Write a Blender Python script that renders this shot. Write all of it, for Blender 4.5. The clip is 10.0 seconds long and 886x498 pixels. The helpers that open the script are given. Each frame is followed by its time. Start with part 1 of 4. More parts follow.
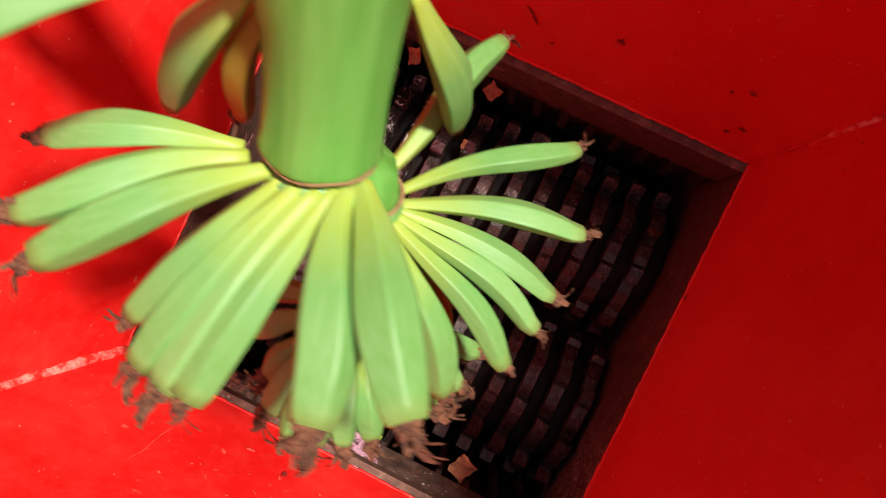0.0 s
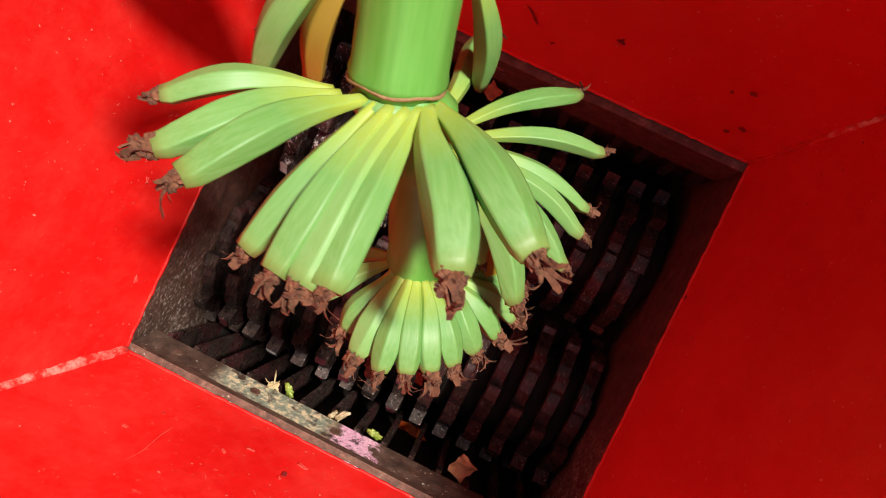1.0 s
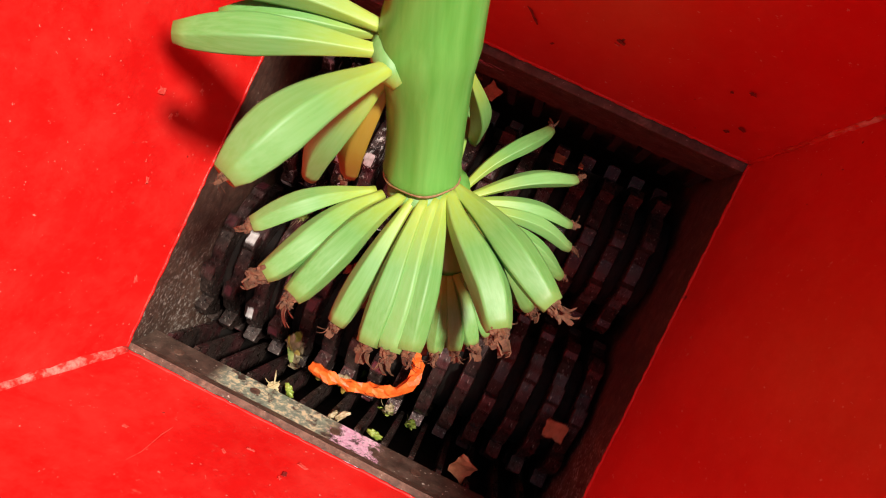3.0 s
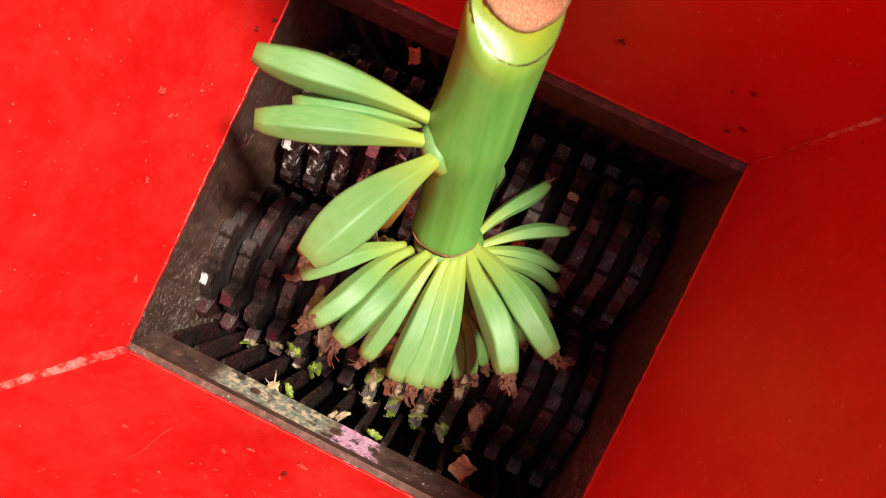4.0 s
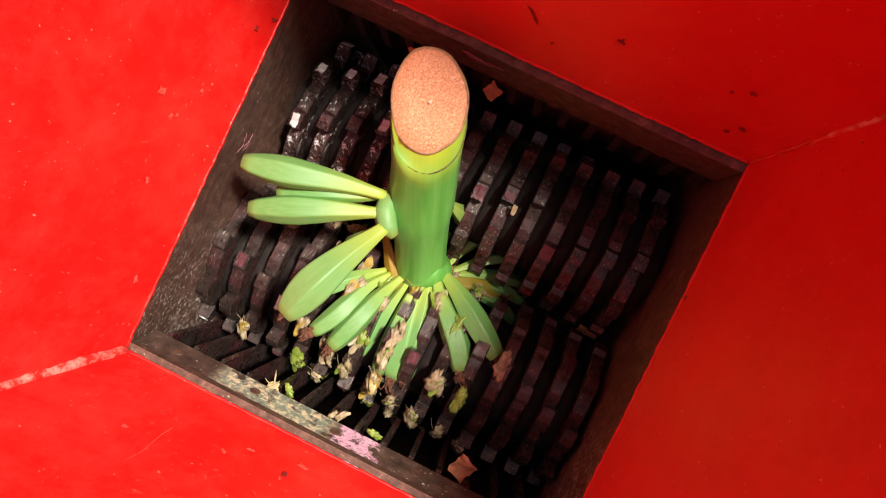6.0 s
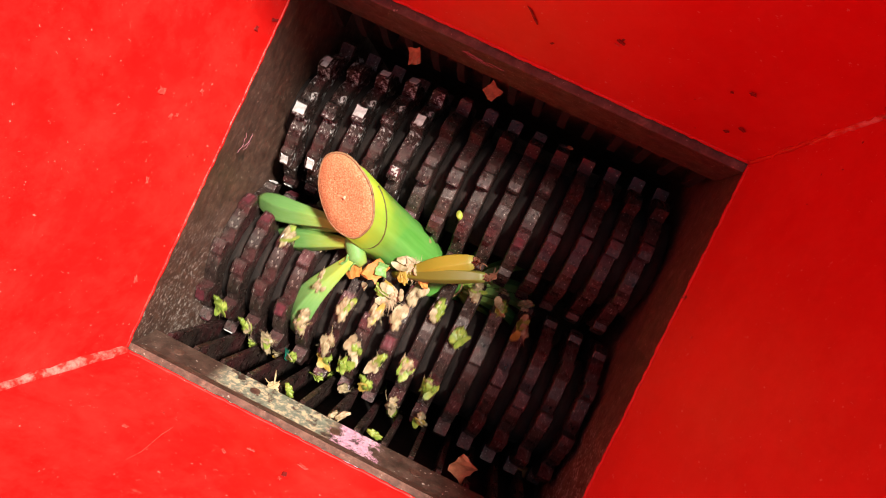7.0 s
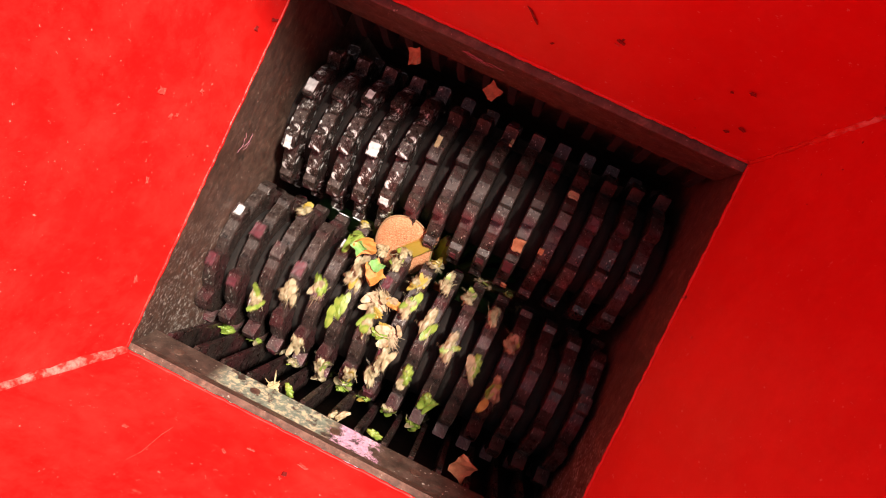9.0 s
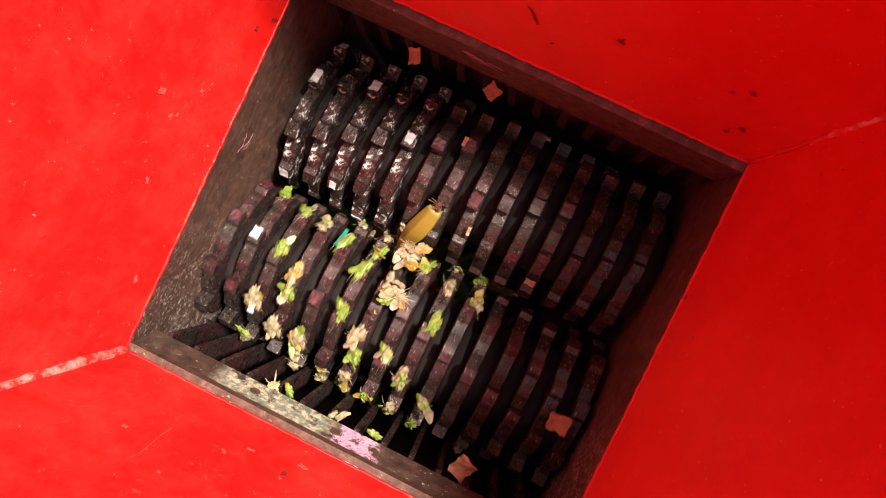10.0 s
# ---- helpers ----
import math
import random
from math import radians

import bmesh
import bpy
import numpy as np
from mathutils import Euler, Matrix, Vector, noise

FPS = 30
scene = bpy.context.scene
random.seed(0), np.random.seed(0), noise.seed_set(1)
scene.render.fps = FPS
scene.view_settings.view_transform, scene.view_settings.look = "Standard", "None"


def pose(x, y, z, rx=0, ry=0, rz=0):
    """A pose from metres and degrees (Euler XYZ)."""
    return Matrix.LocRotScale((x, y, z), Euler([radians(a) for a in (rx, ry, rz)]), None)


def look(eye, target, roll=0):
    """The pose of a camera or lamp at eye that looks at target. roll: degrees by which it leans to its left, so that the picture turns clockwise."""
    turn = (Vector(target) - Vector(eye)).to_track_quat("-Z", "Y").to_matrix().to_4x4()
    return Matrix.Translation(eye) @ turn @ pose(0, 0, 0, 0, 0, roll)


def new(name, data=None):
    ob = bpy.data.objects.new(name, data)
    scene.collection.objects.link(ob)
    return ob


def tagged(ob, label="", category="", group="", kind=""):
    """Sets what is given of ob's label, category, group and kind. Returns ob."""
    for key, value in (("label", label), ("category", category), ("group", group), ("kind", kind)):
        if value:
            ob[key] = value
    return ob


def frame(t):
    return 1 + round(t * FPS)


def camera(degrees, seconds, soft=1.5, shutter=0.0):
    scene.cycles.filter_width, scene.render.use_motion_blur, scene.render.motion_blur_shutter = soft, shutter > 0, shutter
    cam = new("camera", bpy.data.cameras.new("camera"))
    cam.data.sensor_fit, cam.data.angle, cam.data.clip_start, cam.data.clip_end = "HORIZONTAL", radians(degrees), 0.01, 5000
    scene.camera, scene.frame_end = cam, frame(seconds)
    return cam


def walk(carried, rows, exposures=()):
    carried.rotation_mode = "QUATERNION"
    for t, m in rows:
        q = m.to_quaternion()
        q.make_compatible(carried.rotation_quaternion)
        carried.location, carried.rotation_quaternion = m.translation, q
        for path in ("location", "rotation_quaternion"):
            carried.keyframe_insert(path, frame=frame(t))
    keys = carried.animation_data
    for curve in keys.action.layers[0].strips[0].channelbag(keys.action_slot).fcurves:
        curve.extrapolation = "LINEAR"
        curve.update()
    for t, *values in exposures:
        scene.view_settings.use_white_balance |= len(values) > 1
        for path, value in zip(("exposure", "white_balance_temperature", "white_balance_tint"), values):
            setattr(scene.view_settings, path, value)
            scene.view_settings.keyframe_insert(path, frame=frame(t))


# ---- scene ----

# A square shredder mouth: x runs along the two cutter shafts, y across them, z up.
# The red hopper meets the steel cutter box at z = 0.
cam = camera(62.0, 10.0, soft=1.0, shutter=0.4)
STAND = pose(0.0687, 0.0444, 0.7894, 0.10, 4.62, 25.85)
walk(cam, [(0.0, STAND), (10.0, STAND)],
     exposures=[(0.0, 0.53), (0.6, 0.41), (2.5, 0.43), (4.0, 0.45), (5.7, 0.47), (7.0, 0.81), (10.0, 0.88)])

# ---- light ----
SUN_AZ, SUN_EL = 40.5, 62.3            # degrees from +x towards +y, and above the horizon
sun_way = Vector((math.cos(radians(SUN_AZ)) * math.cos(radians(SUN_EL)),
                  math.sin(radians(SUN_AZ)) * math.cos(radians(SUN_EL)),
                  math.sin(radians(SUN_EL))))
sun_data = bpy.data.lights.new("sun", "SUN")
sun_data.energy, sun_data.angle, sun_data.color = 5.0, radians(6), (1.0, 0.93, 0.82)
sun = new("sun", sun_data)
sun.matrix_world = look(sun_way * 5, (0, 0, 0))
world = bpy.data.worlds.new("sky")
scene.world = world
world.use_nodes = True
sky = world.node_tree.nodes.new("ShaderNodeTexSky")
sky.sky_type, sky.sun_disc = "NISHITA", False
sky.air_density, sky.dust_density, sky.ozone_density = 1.0, 2.5, 0.8
sky.sun_elevation, sky.sun_rotation = radians(SUN_EL), radians(90 - SUN_AZ)
back = world.node_tree.nodes["Background"]
world.node_tree.links.new(sky.outputs[0], back.inputs[0])
back.inputs[1].default_value = 0.055


# ---- materials ----
class Mat:
    """A node material with short calls for noise, ramps and mixes."""

    def __init__(self, name, rough=0.5, metal=0.0, space="Object"):
        self.m = bpy.data.materials.new(name)
        self.m.use_nodes = True
        self.t = self.m.node_tree
        self.b = self.t.nodes["Principled BSDF"]
        self.b.inputs["Roughness"].default_value = rough
        self.b.inputs["Metallic"].default_value = metal
        self.co = self.t.nodes.new("ShaderNodeTexCoord").outputs[space]

    def link(self, a, b):
        self.t.links.new(a, b)

    def stretch(self, sx, sy, sz):
        n = self.t.nodes.new("ShaderNodeMapping")
        n.inputs["Scale"].default_value = (sx, sy, sz)
        self.link(self.co, n.inputs[0])
        return n.outputs[0]

    def noise(self, scale, detail=4.0, rough=0.55, co=None, warp=0.0):
        n = self.t.nodes.new("ShaderNodeTexNoise")
        n.inputs["Scale"].default_value, n.inputs["Detail"].default_value = scale, detail
        n.inputs["Roughness"].default_value, n.inputs["Distortion"].default_value = rough, warp
        self.link(co or self.co, n.inputs["Vector"])
        return n.outputs["Fac"]

    def ramp(self, fac, *stops):
        n = self.t.nodes.new("ShaderNodeValToRGB")
        e = n.color_ramp.elements
        while len(e) < len(stops):
            e.new(0.5)
        for k, (p, c) in zip(e, stops):
            k.position = p
            k.color = (c, c, c, 1) if isinstance(c, (int, float)) else (*c, 1)
        self.link(fac, n.inputs[0])
        return n.outputs[0]

    def mix(self, fac, a, b, how="MIX"):
        n = self.t.nodes.new("ShaderNodeMix")
        n.data_type, n.blend_type = "RGBA", how
        for sock, v in ((n.inputs[0], fac), (n.inputs[6], a), (n.inputs[7], b)):
            if isinstance(v, (int, float)):
                sock.default_value = v
            elif isinstance(v, tuple):
                sock.default_value = (*v, 1)
            else:
                self.link(v, sock)
        return n.outputs[2]

    def math(self, op, a, b):
        n = self.t.nodes.new("ShaderNodeMath")
        n.operation = op
        for sock, v in zip(n.inputs, (a, b)):
            if isinstance(v, (int, float)):
                sock.default_value = v
            else:
                self.link(v, sock)
        return n.outputs[0]

    def axis(self, k, a, b, soft):
        """1 between a and b along one axis of the material's space, fading over soft metres."""
        sep = self.t.nodes.new("ShaderNodeSeparateXYZ")
        self.link(self.co, sep.inputs[0])
        outs = []
        for lo, hi in ((a - soft, a), (b + soft, b)):
            n = self.t.nodes.new("ShaderNodeMapRange")
            n.inputs[1].default_value, n.inputs[2].default_value = lo, hi
            self.link(sep.outputs[k], n.inputs[0])
            outs.append(n.outputs[0])
        return self.math("MULTIPLY", *outs)

    def along(self, k):
        sep = self.t.nodes.new("ShaderNodeSeparateXYZ")
        self.link(self.co, sep.inputs[0])
        return sep.outputs[k]

    def rnd(self):
        return self.t.nodes.new("ShaderNodeObjectInfo").outputs["Random"]

    def colour(self, c):
        self.link(c, self.b.inputs["Base Color"])
        return self

    def rough(self, r):
        self.link(r, self.b.inputs["Roughness"])
        return self

    def bump(self, h, strength=0.3, dist=0.002):
        n = self.t.nodes.new("ShaderNodeBump")
        n.inputs["Strength"].default_value, n.inputs["Distance"].default_value = strength, dist
        self.link(h, n.inputs["Height"])
        self.link(n.outputs[0], self.b.inputs["Normal"])
        return self


def red_paint():
    """Glossy red enamel, rubbed and dusty in soft patches, with fine pale specks."""
    k = Mat("red_paint", 0.38)
    base = k.mix(k.ramp(k.noise(4, 4), (0.35, 0.0), (0.7, 1.0)), (0.61, 0.0035, 0.0030), (0.71, 0.0070, 0.0050))
    rub = k.ramp(k.noise(13, 8, 0.78), (0.43, 0.0), (0.68, 0.40))
    c = k.mix(rub, base, (0.78, 0.055, 0.04))
    scuff = k.ramp(k.noise(55, 8, 0.8, warp=0.4), (0.625, 0.0), (0.68, 0.5))
    c = k.mix(scuff, c, (0.68, 0.12, 0.09))
    speck = k.ramp(k.noise(210, 3, 0.6), (0.695, 0.0), (0.715, 0.6))
    c = k.mix(speck, c, (0.72, 0.34, 0.28))
    c = k.mix(k.ramp(k.noise(55, 3, 0.5), (0.745, 0.0), (0.76, 1.0)), c, (0.16, 0.008, 0.006))
    k.colour(c).rough(k.ramp(k.noise(9, 6, 0.7), (0.3, 0.46), (0.7, 0.64)))
    return k.bump(k.noise(25, 5, 0.6), 0.12, 0.002).m


def weld_paint():
    k = Mat("weld_paint", 0.35)
    c = k.mix(k.ramp(k.noise(60, 5, 0.7), (0.44, 0.0), (0.62, 1.0)), (0.66, 0.02, 0.015), (0.74, 0.25, 0.21))
    return k.colour(c).bump(k.noise(120, 3), 0.25, 0.002).m


def lip_paint():
    k = Mat("worn_lip_paint", 0.4)
    c = k.mix(k.ramp(k.noise(38, 7, 0.8), (0.52, 0.0), (0.64, 0.8)), (0.60, 0.008, 0.006), (0.42, 0.10, 0.07))
    return k.colour(c).bump(k.noise(120, 3), 0.6, 0.003).m


def box_steel(name="brown_steel", splashed=True):
    k = Mat(name, 0.55, 0.2)
    c = k.ramp(k.noise(75, 9, 0.80), (0.34, (0.060, 0.032, 0.024)), (0.52, (0.130, 0.070, 0.050)), (0.68, (0.25, 0.145, 0.105)))
    c = k.mix(k.ramp(k.noise(240, 2, 0.5), (0.695, 0.0), (0.73, 1.0)), c, (0.42, 0.33, 0.27))
    spread = 0.535 if splashed else 0.70
    splash = k.math("MULTIPLY", k.math("MULTIPLY", k.axis(1, -0.26, -0.17, 0.12), k.ramp(k.noise(38, 4, 0.6), (0.36, 0.0), (0.52, 1.0))), k.ramp(k.noise(210, 4, 0.7), (spread + 0.03, 0.0), (spread + 0.055, 1.0)))
    c = k.mix(splash, c, (0.62, 0.57, 0.52))
    c = k.mix(k.ramp(k.noise(35, 5, 0.7), (0.60, 0.0), (0.72, 0.7)), c, (0.03, 0.022, 0.02))
    return k.colour(c).rough(k.ramp(k.noise(40, 4), (0.3, 0.4), (0.7, 0.7))).bump(k.noise(170, 6, 0.8), 0.7, 0.0016).m


def painted_plate():
    """Brown steel with old grey-green and pink paint left on two stretches."""
    k = Mat("paint_stained_steel", 0.5, 0.1)
    c = k.ramp(k.noise(50, 8, 0.75), (0.36, (0.045, 0.026, 0.020)), (0.55, (0.105, 0.064, 0.049)), (0.7, (0.19, 0.125, 0.098)))
    green = k.math("MULTIPLY", k.axis(0, -0.150, -0.030, 0.020), k.ramp(k.noise(60, 9, 0.80, warp=0.5), (0.440, 0.0), (0.460, 1.0)))
    c = k.mix(green, c, k.ramp(k.noise(120, 5, 0.7), (0.40, (0.20, 0.25, 0.195)), (0.51, (0.33, 0.38, 0.29)), (0.57, (0.76, 0.66, 0.43))))
    pink = k.math("MULTIPLY", 1.0, k.ramp(k.math("MULTIPLY", k.axis(0, -0.004, 0.028, 0.085), k.noise(75, 9, 0.86, warp=0.4)), (0.455, 0.0), (0.475, 1.0)))
    c = k.mix(pink, c, k.ramp(k.noise(200, 4, 0.7), (0.36, (0.72, 0.34, 0.54)), (0.60, (0.92, 0.62, 0.78))))
    c = k.mix(k.ramp(k.noise(210, 3, 0.6), (0.66, 0.0), (0.69, 1.0)), c, (0.62, 0.56, 0.48))
    return k.colour(c).bump(k.noise(110, 6, 0.75), 0.6, 0.0014).m


def blade_steel(name="worn_blade_steel", glint=False):
    """Dark greasy steel, a little rubbed; some blades have white sky glints painted on in patches."""
    k = Mat(name, 0.4, 0.32)
    tone = k.mix(k.rnd(), (0.016, 0.010, 0.009), (0.040, 0.025, 0.022))
    c = k.mix(k.ramp(k.noise(45, 7, 0.75), (0.38, 0.0), (0.66, 1.0)), tone, (0.075, 0.048, 0.040))
    c = k.mix(k.ramp(k.noise(20, 4, 0.6), (0.50, 0.0), (0.63, 0.6)), c, (0.105, 0.020, 0.026))
    c = k.mix(k.ramp(k.noise(150, 6, 0.8, warp=1), (0.53, 0.0), (0.62, 1.0)), c, (0.008, 0.006, 0.006))
    c = k.mix(k.ramp(k.noise(230, 6, 0.85, warp=0.8), (0.61, 0.0), (0.635, 0.8)), c, (0.30, 0.25, 0.23))
    # fine pale specks painted in for pinpoint wet glints
    c = k.mix(k.ramp(k.noise(420, 3, 0.6), (0.66, 0.0), (0.675, 1.0)), c, (0.62, 0.56, 0.50))
    rough = k.ramp(k.noise(120, 5, 0.75), (0.38, 0.16), (0.62, 0.55))
    if glint:
        # white patches in the colour imitate bright sky mirrored in wet steel
        glare = k.math("MULTIPLY", k.ramp(k.noise(120, 7, 0.75, warp=0.8), (0.56, 0.0), (0.57, 1.0)), k.ramp(k.noise(34, 2), (0.49, 0.0), (0.52, 1.0)))
        c = k.mix(glare, c, (0.66, 0.65, 0.64))
        k.link(k.ramp(glare, (0.0, 0.45), (1.0, 0.0)), k.b.inputs["Metallic"])
    k.colour(c).rough(rough)
    return k.bump(k.noise(260, 6, 0.8), 0.5, 0.0010).m


def shaft_steel():
    k = Mat("greasy_shaft_steel", 0.8, 0.1)
    c = k.ramp(k.noise(40, 5), (0.3, (0.010, 0.006, 0.005)), (0.7, (0.034, 0.022, 0.018)))
    return k.colour(c).bump(k.noise(140, 6, 0.75), 0.9, 0.003).m


def banana_skin(name="green_banana_skin", tinted=0.0, tint=(0.50, 0.24, 0.015)):
    k = Mat(name, 0.5, 0.0, "Generated")
    z = k.along(2)
    young = k.mix(k.rnd(), (0.112, 0.285, 0.062), (0.170, 0.362, 0.102))
    c = k.mix(k.ramp(z, (0.0, 1.0), (0.5, 0.0)), young, (0.38, 0.46, 0.050))
    co = k.stretch(9, 9, 1.2)
    c = k.mix(k.ramp(k.noise(1.3, 3, 0.5, co), (0.35, 0.0), (0.80, 0.34)), c, (0.262, 0.455, 0.205))
    if tinted:
        c = k.mix(tinted, c, tint)
    c = k.mix(k.ramp(z, (0.90, 0.0), (1.0, 0.5)), c, (0.22, 0.26, 0.06))
    c = k.mix(k.ramp(k.noise(16, 4, 0.6, k.stretch(1, 1, 3)), (0.70, 0.0), (0.75, 0.55)), c, (0.12, 0.09, 0.05))
    k.b.inputs["Subsurface Weight"].default_value = 0.05
    k.b.inputs["Subsurface Radius"].default_value = (0.004, 0.006, 0.002)
    return k.colour(c).bump(k.noise(3.0, 4, 0.5, co), 0.07, 0.0015).m


def stem_skin():
    k = Mat("green_stem_skin", 0.35)
    co = k.stretch(60, 60, 5)
    c = k.ramp(k.noise(1.0, 5, 0.6, co), (0.3, (0.070, 0.270, 0.032)), (0.7, (0.150, 0.410, 0.085)))
    z = k.along(2)
    c = k.mix(k.ramp(k.math("MULTIPLY", k.noise(9, 3), k.ramp(z, (0.10, 0.0), (0.26, 1.0))), (0.26, 0.0), (0.52, 0.85)), c, (0.36, 0.42, 0.025))
    c = k.mix(k.ramp(k.noise(48, 3, 0.5), (0.73, 0.0), (0.76, 0.8)), c, (0.42, 0.30, 0.14))
    return k.colour(c).bump(k.noise(1.2, 4, 0.6, co), 0.2, 0.0015).m


def plain(name, a, b, scale=80, rough=0.7, bump=0.5, metal=0.0):
    k = Mat(name, rough, metal)
    c = k.mix(k.ramp(k.noise(scale, 5, 0.65), (0.3, 0.0), (0.7, 1.0)), a, b)
    return k.colour(c).bump(k.noise(scale * 2, 4, 0.7), bump, 0.001).m


def cut_flesh():
    k = Mat("cut_stem_flesh", 0.6)
    c = k.ramp(k.noise(520, 6, 0.75), (0.34, (0.28, 0.085, 0.034)), (0.50, (0.56, 0.225, 0.100)), (0.66, (0.80, 0.46, 0.28)))
    c = k.mix(k.ramp(k.noise(30, 3), (0.4, 0.0), (0.7, 0.4)), c, (0.56, 0.25, 0.12))
    return k.colour(c).bump(k.noise(380, 3, 0.7), 0.7, 0.0015).m


RED, WELD, LIP, BOX, BOX_PLAIN, PLATE = red_paint(), weld_paint(), lip_paint(), box_steel(), box_steel("plain_brown_steel", False), painted_plate()
BLADE, BLADE_GLINT, SHAFT = blade_steel(), blade_steel("glint_blade_steel", True), shaft_steel()
SKIN_AMBER = banana_skin("amber_banana_skin", 0.85, (0.27, 0.165, 0.003))
# olive, and part of the bruised orange, put shade and red bounce into green skin
SKIN, SKIN_OLIVE, SKIN_ORANGE, STEM = banana_skin(), banana_skin("olive_banana_skin", 0.86, (0.120, 0.078, 0.003)), banana_skin("bruised_banana_skin", 0.75, (0.34, 0.150, 0.006)), stem_skin()
WITHER = plain("withered_flower", (0.032, 0.012, 0.007), (0.22, 0.088, 0.043), 160, 0.85)
SCAR = plain("brown_scar", (0.20, 0.10, 0.045), (0.36, 0.22, 0.11), 200, 0.8)
CUT = cut_flesh()
DARK_LINE = plain("dark_bruise", (0.04, 0.03, 0.012), (0.14, 0.13, 0.03), 120, 0.7)
PULP = plain("pale_banana_pulp", (0.17, 0.12, 0.050), (0.50, 0.41, 0.26), 150, 0.4)
PULP_GREEN = plain("shredded_green_peel", (0.06, 0.15, 0.006), (0.34, 0.40, 0.08), 110, 0.35)
PULP_YELLOW = plain("shredded_yellow_peel", (0.28, 0.15, 0.008), (0.46, 0.36, 0.09), 110, 0.4)
WOOD = plain("orange_brown_bark", (0.32, 0.12, 0.05), (0.58, 0.26, 0.13), 110, 0.8)
ORANGE = plain("orange_peel", (0.80, 0.075, 0.006), (0.88, 0.19, 0.03), 120, 0.45)
ORANGE_PEEL = plain("browned_peel", (0.40, 0.13, 0.03), (0.58, 0.28, 0.06), 120, 0.6)
SPECK = plain("dark_chipped_paint", (0.14, 0.006, 0.005), (0.32, 0.012, 0.01), 200, 0.7)
FIBRE = plain("brown_fibre", (0.30, 0.20, 0.11), (0.60, 0.46, 0.31), 140, 0.7)
CHALKY = plain("pale_core", (0.62, 0.40, 0.26), (0.82, 0.62, 0.46), 150, 0.6)
# white of the added flakes that imitate sky glints on the teeth
GLINT_WHITE = plain("chalk_crust", (0.42, 0.40, 0.39), (0.84, 0.83, 0.82), 130, 0.6)
CRIMSON = plain("crimson_crust", (0.050, 0.014, 0.018), (0.13, 0.024, 0.034), 160, 0.45)
STRAW = plain("pale_straw", (0.30, 0.24, 0.11), (0.55, 0.47, 0.28), 120, 0.7)
SCUFF = plain("rubbed_paint", (0.66, 0.012, 0.010), (0.72, 0.115, 0.085), 320, 0.6)
TEAL = plain("teal_plastic", (0.01, 0.22, 0.15), (0.02, 0.32, 0.22), 60, 0.3, 0.1)
PINKISH = plain("pink_scratch", (0.36, 0.13, 0.17), (0.5, 0.24, 0.28), 160, 0.6)


# ---- building helpers ----
def mesh_of(name, bm, material, smooth=False):
    bmesh.ops.recalc_face_normals(bm, faces=bm.faces)
    me = bpy.data.meshes.new(name)
    bm.to_mesh(me)
    bm.free()
    me.materials.append(material)
    if smooth:
        me.polygons.foreach_set("use_smooth", [True] * len(me.polygons))
    return me


def part(name, bm, material, parent, label="", smooth=False):
    """One bmesh as one mesh object under a thing or a part."""
    ob = new(name, mesh_of(name, bm, material, smooth))
    ob.parent = parent
    return tagged(ob, label)


def part_of(name, me, parent, m=None, label=""):
    ob = new(name, me)
    ob.parent = parent
    if m is not None:
        ob.matrix_basis = m
    return tagged(ob, label)


def box_bm(x0, x1, y0, y1, z0, z1, bevel=0.0):
    bm = bmesh.new()
    bmesh.ops.create_cube(bm, size=1.0)
    for v in bm.verts:
        v.co = Vector(((x0 + x1) / 2 + v.co.x * (x1 - x0), (y0 + y1) / 2 + v.co.y * (y1 - y0), (z0 + z1) / 2 + v.co.z * (z1 - z0)))
    if bevel:
        bmesh.ops.bevel(bm, geom=bm.edges[:], offset=bevel, segments=2, profile=0.6, affect="EDGES")
    return bm


def tube(bm, centres, radii, seg=10, shape=None, caps=True):
    """Rings of seg points about a line of centres; shape(angle, k) scales the radius."""
    rings = []
    n = len(centres)
    ref = Vector((1, 0, 0))
    for k, (c, r) in enumerate(zip(centres, radii)):
        c = Vector(c)
        way = (Vector(centres[min(k + 1, n - 1)]) - Vector(centres[max(k - 1, 0)])).normalized()
        side = ref - way * ref.dot(way)
        if side.length < 0.05:
            side = Vector((0, 1, 0)) - way * way.y
        side.normalize()
        ref = side
        up = way.cross(side)
        ring = []
        for j in range(seg):
            a = 2 * math.pi * j / seg
            q = r * (shape(a, k / (n - 1)) if shape else 1.0)
            ring.append(bm.verts.new(c + side * q * math.cos(a) + up * q * math.sin(a)))
        rings.append(ring)
    for r0, r1 in zip(rings, rings[1:]):
        for j in range(seg):
            bm.faces.new((r0[j], r0[(j + 1) % seg], r1[(j + 1) % seg], r1[j]))
    if caps:
        bm.faces.new(rings[0][::-1])
        bm.faces.new(rings[-1])
    return rings


def bead(points, radius, seed, seg=7, rough=0.35, step=0.006):
    """A lumpy weld bead along points."""
    rng = random.Random(seed)
    a, b = Vector(points[0]), Vector(points[1])
    n = max(8, int((b - a).length / step))
    cs = [a.lerp(b, k / n) + Vector([rng.uniform(-1, 1) * radius * 0.25 for _ in range(3)]) for k in range(n + 1)]
    bm = bmesh.new()
    tube(bm, cs, [radius * (1 + rng.uniform(-rough, rough)) for _ in cs], seg)
    return bm


